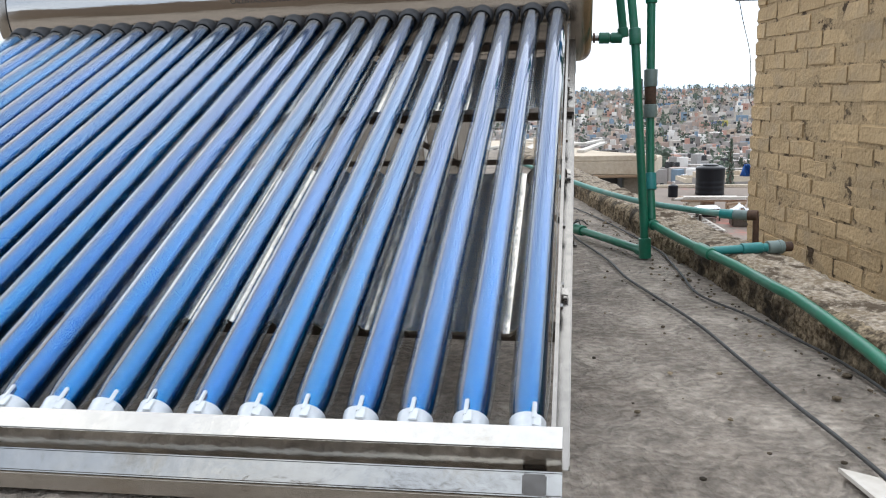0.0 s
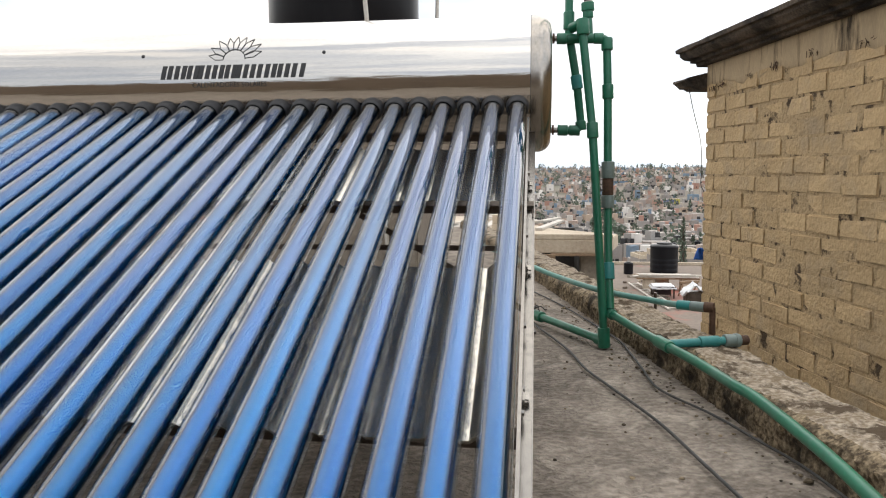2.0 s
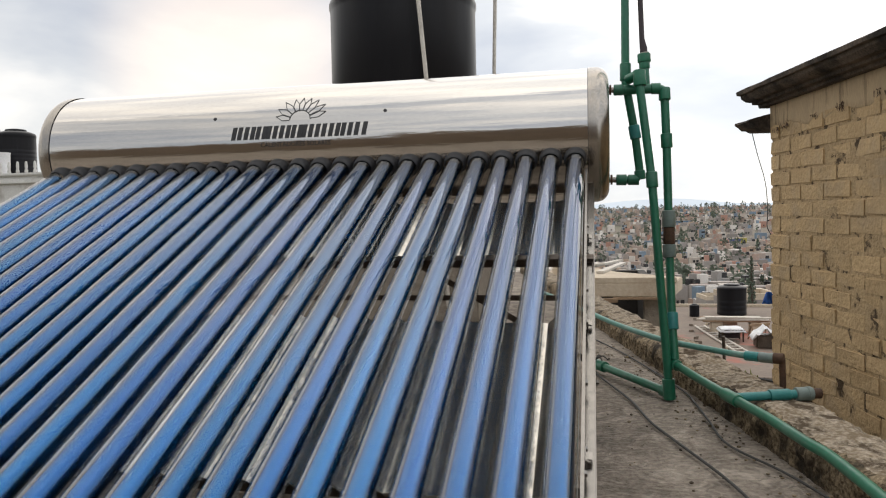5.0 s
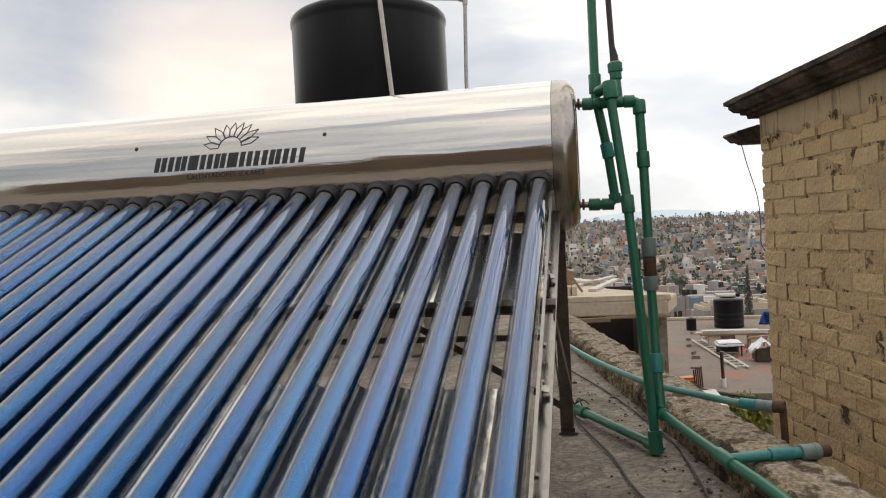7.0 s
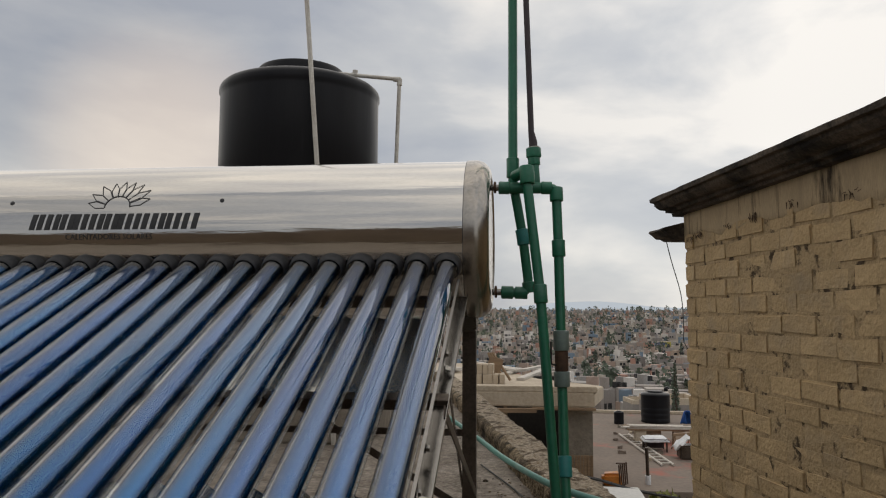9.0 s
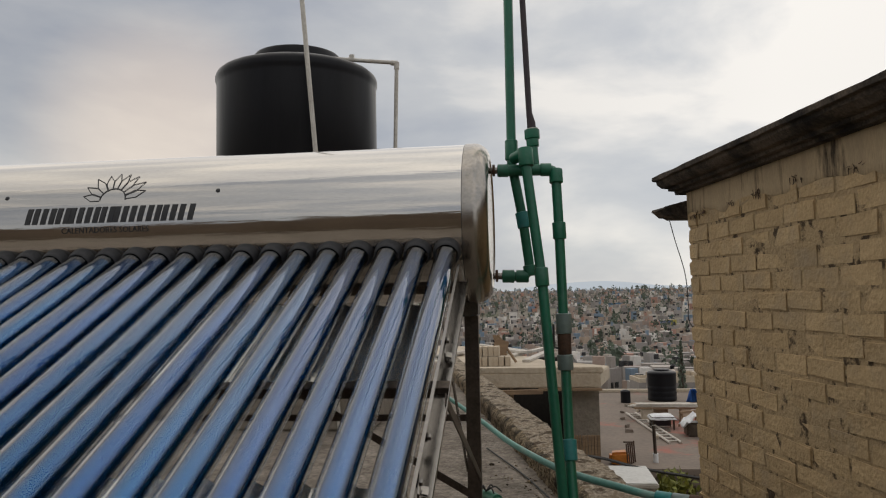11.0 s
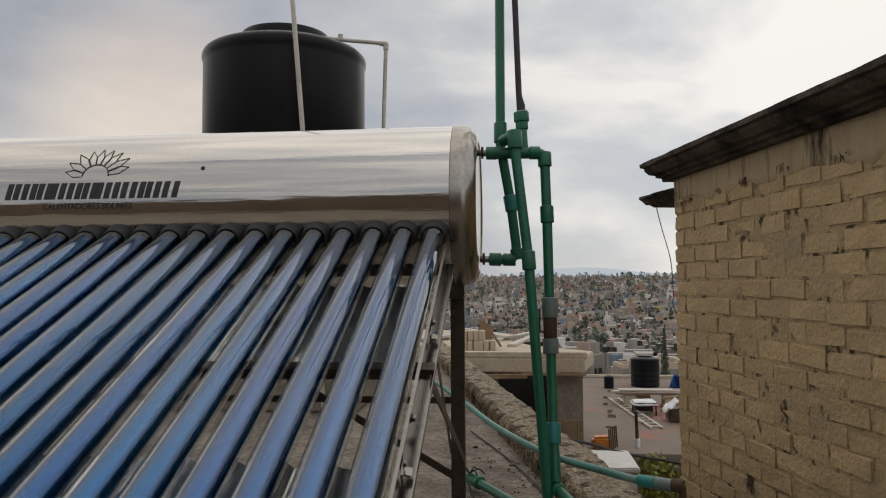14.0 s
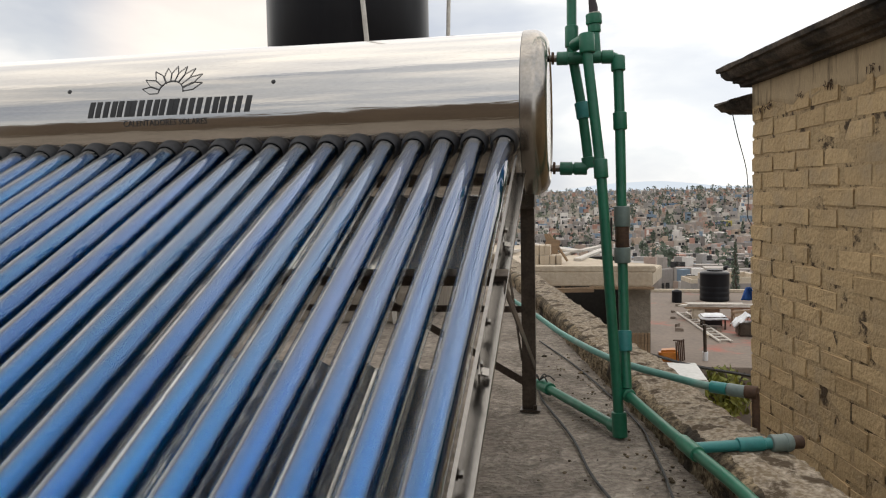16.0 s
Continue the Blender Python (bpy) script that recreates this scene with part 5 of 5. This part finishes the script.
def cypress(at, h, r, seed):
    rnd = random.Random(seed)
    root = thing("cypress", "slim dark cypress tree among the houses", "tree", at=at)
    part("trunk", sweep(B(), [(0, 0, -4), (0, 0, h * 0.5), (0, 0, h * 0.95)], [0.14, 0.09, 0.02], 8), BARK, root)
    bm = B()
    for k in range(900):
        t = rnd.random()
        w = r * (1 - t) ** 0.7 * (0.75 + 0.35 * noise.noise(Vector((t * 7, seed, 0))))
        a, q = rnd.uniform(0, 6.283), math.sqrt(rnd.random())
        c = Vector((w * q * math.cos(a), w * q * math.sin(a), -0.5 + (h + 0.5) * t))
        e = Euler((rnd.uniform(0, 6), rnd.uniform(0, 6), rnd.uniform(0, 6))).to_matrix()
        z = rnd.uniform(0.04, 0.09)
        bm.faces.new([bm.verts.new(c + e @ Vector(v) * z) for v in ((-1, 0, 0), (0, -0.5, 0.1), (1, 0, 0), (0, 0.5, 0.1))])
    tagged(part("crown", bm, TREE_FAR, root, smooth=None), kind="stuff")


cypress((6.33, 30.0, -4.2), 3.0, 0.36, 5)


# ---- roofs to the left with tanks ----
bm = B()
box(bm, (-22.0, 19.5, -3.6), (14, 5, 11.6), 0.05)
left_house = tagged(part("terrace_building", bm, WHITE_WALL), "pale building with a balustrade and two black tanks on its roof", "building")
bm = B()
box(bm, (-22.0, 16.95, 2.02), (14.2, 0.16, 0.14), 0.02)
part("coping", bm, WHITE_WALL, left_house)
bm = B()
box(bm, (-22.0, 16.95, 2.23), (14.2, 0.14, 0.08), 0.02)
part("hand_rail", bm, WHITE_WALL, left_house)
for k in range(44):
    bm = B()
    lathe(bm, [(0.05, 2.28), (0.05, 2.34), (0.03, 2.38), (0.045, 2.46), (0.03, 2.6), (0.0, 2.62)], (-28.6 + 0.3 * k, 16.95, 0), 8)
    part("finial", bm, WHITE_WALL, left_house)
round_tank("left_water_tank", "tall black water tank on the pale building", (-19.45, 18.0, 2.2), 0.78, 1.85, 32)
round_tank("left_water_tank", "smaller black water tank on the pale building", (-18.1, 18.3, 2.2), 0.58, 1.6, 32)
bm = B()
lathe(bm, [(0.0, 2.2), (0.22, 2.2), (0.24, 2.9), (0.26, 2.95), (0.0, 2.97)], (-17.85, 17.4, 0), 20)
tagged(part("drum", bm, TARP), "white drum standing beside the black tanks", "drum")
tagged(part("left_pipe", sweep(B(), [(-19.4, 17.2, 2.2), (-19.55, 17.2, 3.9)], 0.03, 8), PVC), "white pipe beside the tall black tank", "pipe")


# ---- the town on the hillside ----
def near_houses():
    rnd = random.Random(11)
    done = 0
    spots = []
    while done < 64:
        d = rnd.uniform(48, 170)
        a = radians(rnd.uniform(-62, 34))
        x, y = d * math.sin(a), d * math.cos(a)
        w, dp, st = rnd.uniform(2.4, 3.8), rnd.uniform(2.4, 3.6), rnd.choice((1, 1, 2))
        if any(math.hypot(x - p, y - q) < 6.5 for p, q in spots) or (abs(x + 21) < 12 and y < 30) or d < 30:
            continue
        g = ground_z(x, y)
        top = g + 2.7 * st + 1.2
        limit = 0.6 - d * rnd.uniform(0.085, 0.125)
        top = min(top, limit)
        spots.append((x, y))
        root = thing("house", "flat-roofed block house of the town below", "house", "houses of the town", at=(x, y, 0))
        root.rotation_euler = (0, 0, rnd.choice((0, 0.2, -0.3, 0.5)) + rnd.uniform(-0.1, 0.1))
        bm = B()
        box(bm, (0, 0, (top + g) / 2 - 1.5), (w, dp, top - g + 3))
        part("wall", bm, TOWN, root)
        mat = rnd.choice((GREY_BLOCK, SLAB, WHITE_WALL, TERRACE))
        bm = B()
        for c, s in (((0, -dp / 2 + 0.1, top + 0.2), (w, 0.2, 0.4)), ((0, dp / 2 - 0.1, top + 0.2), (w, 0.2, 0.4)), ((w / 2 - 0.1, 0, top + 0.2), (0.2, dp - 0.4, 0.4)), ((-w / 2 + 0.1, 0, top + 0.2), (0.2, dp - 0.4, 0.4))):
            box(bm, c, s)
        part("roof_parapet", bm, mat, root)
        bm = B()
        box(bm, (0, 0, top + 0.01), (w - 0.4, dp - 0.4, 0.05))
        part("roof", bm, mat, root)
        for f in range(st):
            for k in range(2):
                bm = B()
                zz = top - 1.3 - 2.7 * f
                xx = (k - 0.5) * w * 0.5 + rnd.uniform(-0.3, 0.3)
                box(bm, (xx, -dp / 2 - 0.01, zz), (1.1, 0.06, 1.1))
                part("window", bm, GLASS_DARK, root)
        if rnd.random() < 0.6:
            bm = B()
            lathe(bm, [(0, 0), (0.5, 0), (0.52, 0.9), (0.3, 1.05), (0.28, 1.15), (0, 1.2)], (rnd.uniform(-1.5, 1.5), rnd.uniform(-1, 1), top + 0.03), 16)
            part("roof_tank", bm, BLACK_TANK, root, "black roof tank")
        done += 1


near_houses()


def painted_house(at, size, colour, label):
    """A brightly painted house that stands out of the town: walls, a parapet, two windows."""
    w, d, h = size
    paint = material("house_paint", colour, tuple(0.75 * c for c in colour), 0.85, 0, 0.5, 4)
    root = thing("painted_house", label, "house", at=at)
    part("wall", box(B(), (0, 0, -2.5), (w, d, h + 5)), paint, root)
    part("roof", box(B(), (0, 0, h / 2 + 0.06), (w + 0.2, d + 0.2, 0.12)), SLAB, root)
    for x in (-w / 4, w / 4):
        part("window", box(B(), (x, -d / 2 - 0.02, 0), (w / 6, 0.08, h / 3)), GLASS_DARK, root)


painted_house((73.7, 431.3, -14.8), (9, 6, 4.4), (0.12, 0.15, 0.36), "house painted deep blue among the town's houses")
painted_house((79.5, 434.0, -13.8), (5, 5, 3.0), (0.52, 0.45, 0.12), "small house painted yellow beside the blue one")
painted_house((10.1, 316.8, -19.7), (6, 5, 3.4), (0.48, 0.16, 0.16), "house painted faded red below the slab roof")
painted_house((75.4, 673.6, -6.6), (13, 8, 6.0), (0.15, 0.24, 0.35), "large house painted sky blue on the hillside")
painted_house((59.7, 280.8, -20.6), (4.5, 5, 4.5), (0.42, 0.2, 0.13), "orange-red brick house at the town's near edge")


def far_town():
    rnd = random.Random(21)
    V, Fc, WV, WF = [], [], [], []

    def add(vv, ff, c, s, ca, sa):
        i = len(vv)
        for dz in (-1, 1):
            for dx, dy in ((-1, -1), (1, -1), (1, 1), (-1, 1)):
                px, py = dx * s[0] / 2, dy * s[1] / 2
                vv.append((c[0] + px * ca - py * sa, c[1] + px * sa + py * ca, c[2] + dz * s[2] / 2))
        ff.extend([(i, i + 1, i + 5, i + 4), (i + 1, i + 2, i + 6, i + 5), (i + 2, i + 3, i + 7, i + 6), (i + 3, i, i + 4, i + 7), (i + 4, i + 5, i + 6, i + 7)])

    for n in range(12500):
        back = n > 11700
        d = math.sqrt(rnd.uniform(110 ** 2, 1330 ** 2)) if rnd.random() < 0.72 else rnd.uniform(110, 480)
        a = radians(rnd.uniform(-70, 36)) if not back else radians(rnd.uniform(36, 290))
        x, y = d * math.sin(a), d * math.cos(a)
        g = ground_z(x, y)
        w, dp, h = rnd.uniform(2.0, 5.2), rnd.uniform(2.0, 5.0), rnd.choice((2.4, 2.6, 2.8, 4.6, 5.0)) * rnd.uniform(0.8, 1.1)
        t = rnd.choice((0, 0.35, -0.25, 0.7)) + rnd.uniform(-0.1, 0.1)
        ca, sa = math.cos(t), math.sin(t)
        add(V, Fc, (x, y, g + h / 2 - 1.5), (w, dp, h + 3), ca, sa)
        if rnd.random() < 0.45:
            add(V, Fc, (x + rnd.uniform(-w, w) / 4, y + rnd.uniform(-1, 1), g + h + 1.0), (w * 0.4, dp * 0.4, 2.0), ca, sa)
        if d < 800 and not back:
            for f in range(int(h // 2.6)):
                for k in range(rnd.choice((1, 2, 3))):
                    px, py = (k - 1) * w * 0.3 + rnd.uniform(-0.4, 0.4), -dp / 2
                    add(WV, WF, (x + px * ca - py * sa, y + px * sa + py * ca, g + 1.4 + 2.4 * f), (0.9, 0.2, 1.0), ca, sa)
            if rnd.random() < 0.3:
                add(WV, WF, (x + rnd.uniform(-2, 2), y, g + h + 0.5), (1.1, 1.1, 1.2), ca, sa)
    me = bpy.data.meshes.new("town_houses")
    me.from_pydata(V, [], Fc)
    me.update()
    tagged(part("town_houses", me, TOWN), "crowded flat-roofed block houses covering the far hillside", "town", kind="stuff")
    me = bpy.data.meshes.new("town_windows")
    me.from_pydata(WV, [], WF)
    me.update()
    tagged(part("town_windows", me, GLASS_DARK), "dark windows and tanks of the far houses", "windows", kind="stuff")


far_town()


def far_trees():
    rnd = random.Random(31)
    V, Fc = [], []
    for n in range(2700):
        sky_line = n < 520
        d = rnd.uniform(1150, 1330) if sky_line else rnd.uniform(120, 1150)
        a = radians(rnd.uniform(-65, 34))
        x, y = d * math.sin(a), d * math.cos(a)
        g = ground_z(x, y)
        h = rnd.uniform(5, 12) if sky_line else rnd.uniform(3.5, 8)
        slim = rnd.random() < 0.25
        rx = h * (0.16 if slim else rnd.uniform(0.3, 0.5))
        i = len(V)
        V.extend([(x - 0.3, y, g - 1), (x + 0.3, y, g - 1), (x + 0.1, y, g + h * 0.7), (x - 0.1, y, g + h * 0.7)])
        Fc.append((i, i + 1, i + 2, i + 3))
        for k in range(54):
            zz = rnd.random()
            wdt = rx * (1.05 - zz) * 1.2 if slim else rx * math.sqrt(max(0.02, 1 - (2 * zz - 0.9) ** 2 * 0.9))
            th, rr = rnd.uniform(0, 6.283), wdt * math.sqrt(rnd.random())
            c = Vector((x + rr * math.cos(th), y + rr * math.sin(th), g + h * (0.25 + 0.75 * zz)))
            q = Euler((rnd.uniform(0, 6), rnd.uniform(0, 6), rnd.uniform(0, 6))).to_matrix()
            s = h * rnd.uniform(0.05, 0.11)
            i = len(V)
            for p in ((-1, -0.6, 0), (1, -0.5, 0), (0.1, 1, 0)):
                V.append(tuple(c + q @ Vector(p) * s))
            Fc.append((i, i + 1, i + 2))
    me = bpy.data.meshes.new("town_trees")
    me.from_pydata(V, [], Fc)
    me.update()
    tagged(part("town_trees", me, TREE_FAR), "scattered dark green trees among the far houses and along the ridge", "trees", kind="stuff")


far_trees()


# ---- bricks of the neighbour's wall, each a piece of its own ----
random.seed(8)
BL, BH, BT = 0.283, 0.1015, 0.03
brick_meshes = []
for v in range(6):
    bm = B()
    box(bm, (0, 0, 0), (BL, BT, BH), 0.008, jitter=0.0065)
    for q in bm.verts:
        q.co += Vector((0.003, 0.0015, 0.003)) * noise.noise(q.co * 30 + Vector((v * 7, 0, 0)))
    brick_meshes.append(finish(bm, "brick", 30))
    brick_meshes[-1].materials.append(BRICK)
short_mesh = brick_meshes[0].copy()
for q in short_mesh.vertices:
    q.co.x *= 0.5
for row in range(26):
    z = 1.14 - 0.105 * row
    u = 0.0 if row % 2 else -0.14
    while u < 2.95:
        half = u < 0
        uc = 0.07 if half else u + BL / 2
        m = random.choice(brick_meshes) if not half else short_mesh
        ob = part("brick", m, BRICK, wall)
        place = wall_place(uc + random.uniform(-0.004, 0.004), -0.0265 + random.uniform(-0.0015, 0.0035), z + random.uniform(-0.006, 0.006))
        ob.matrix_basis = Matrix.Translation(place) @ WM.to_4x4() @ pose(0, 0, 0, random.uniform(-1.0, 1.0), random.uniform(-1.5, 1.5), random.uniform(-0.5, 0.5))
        u += BL + 0.006
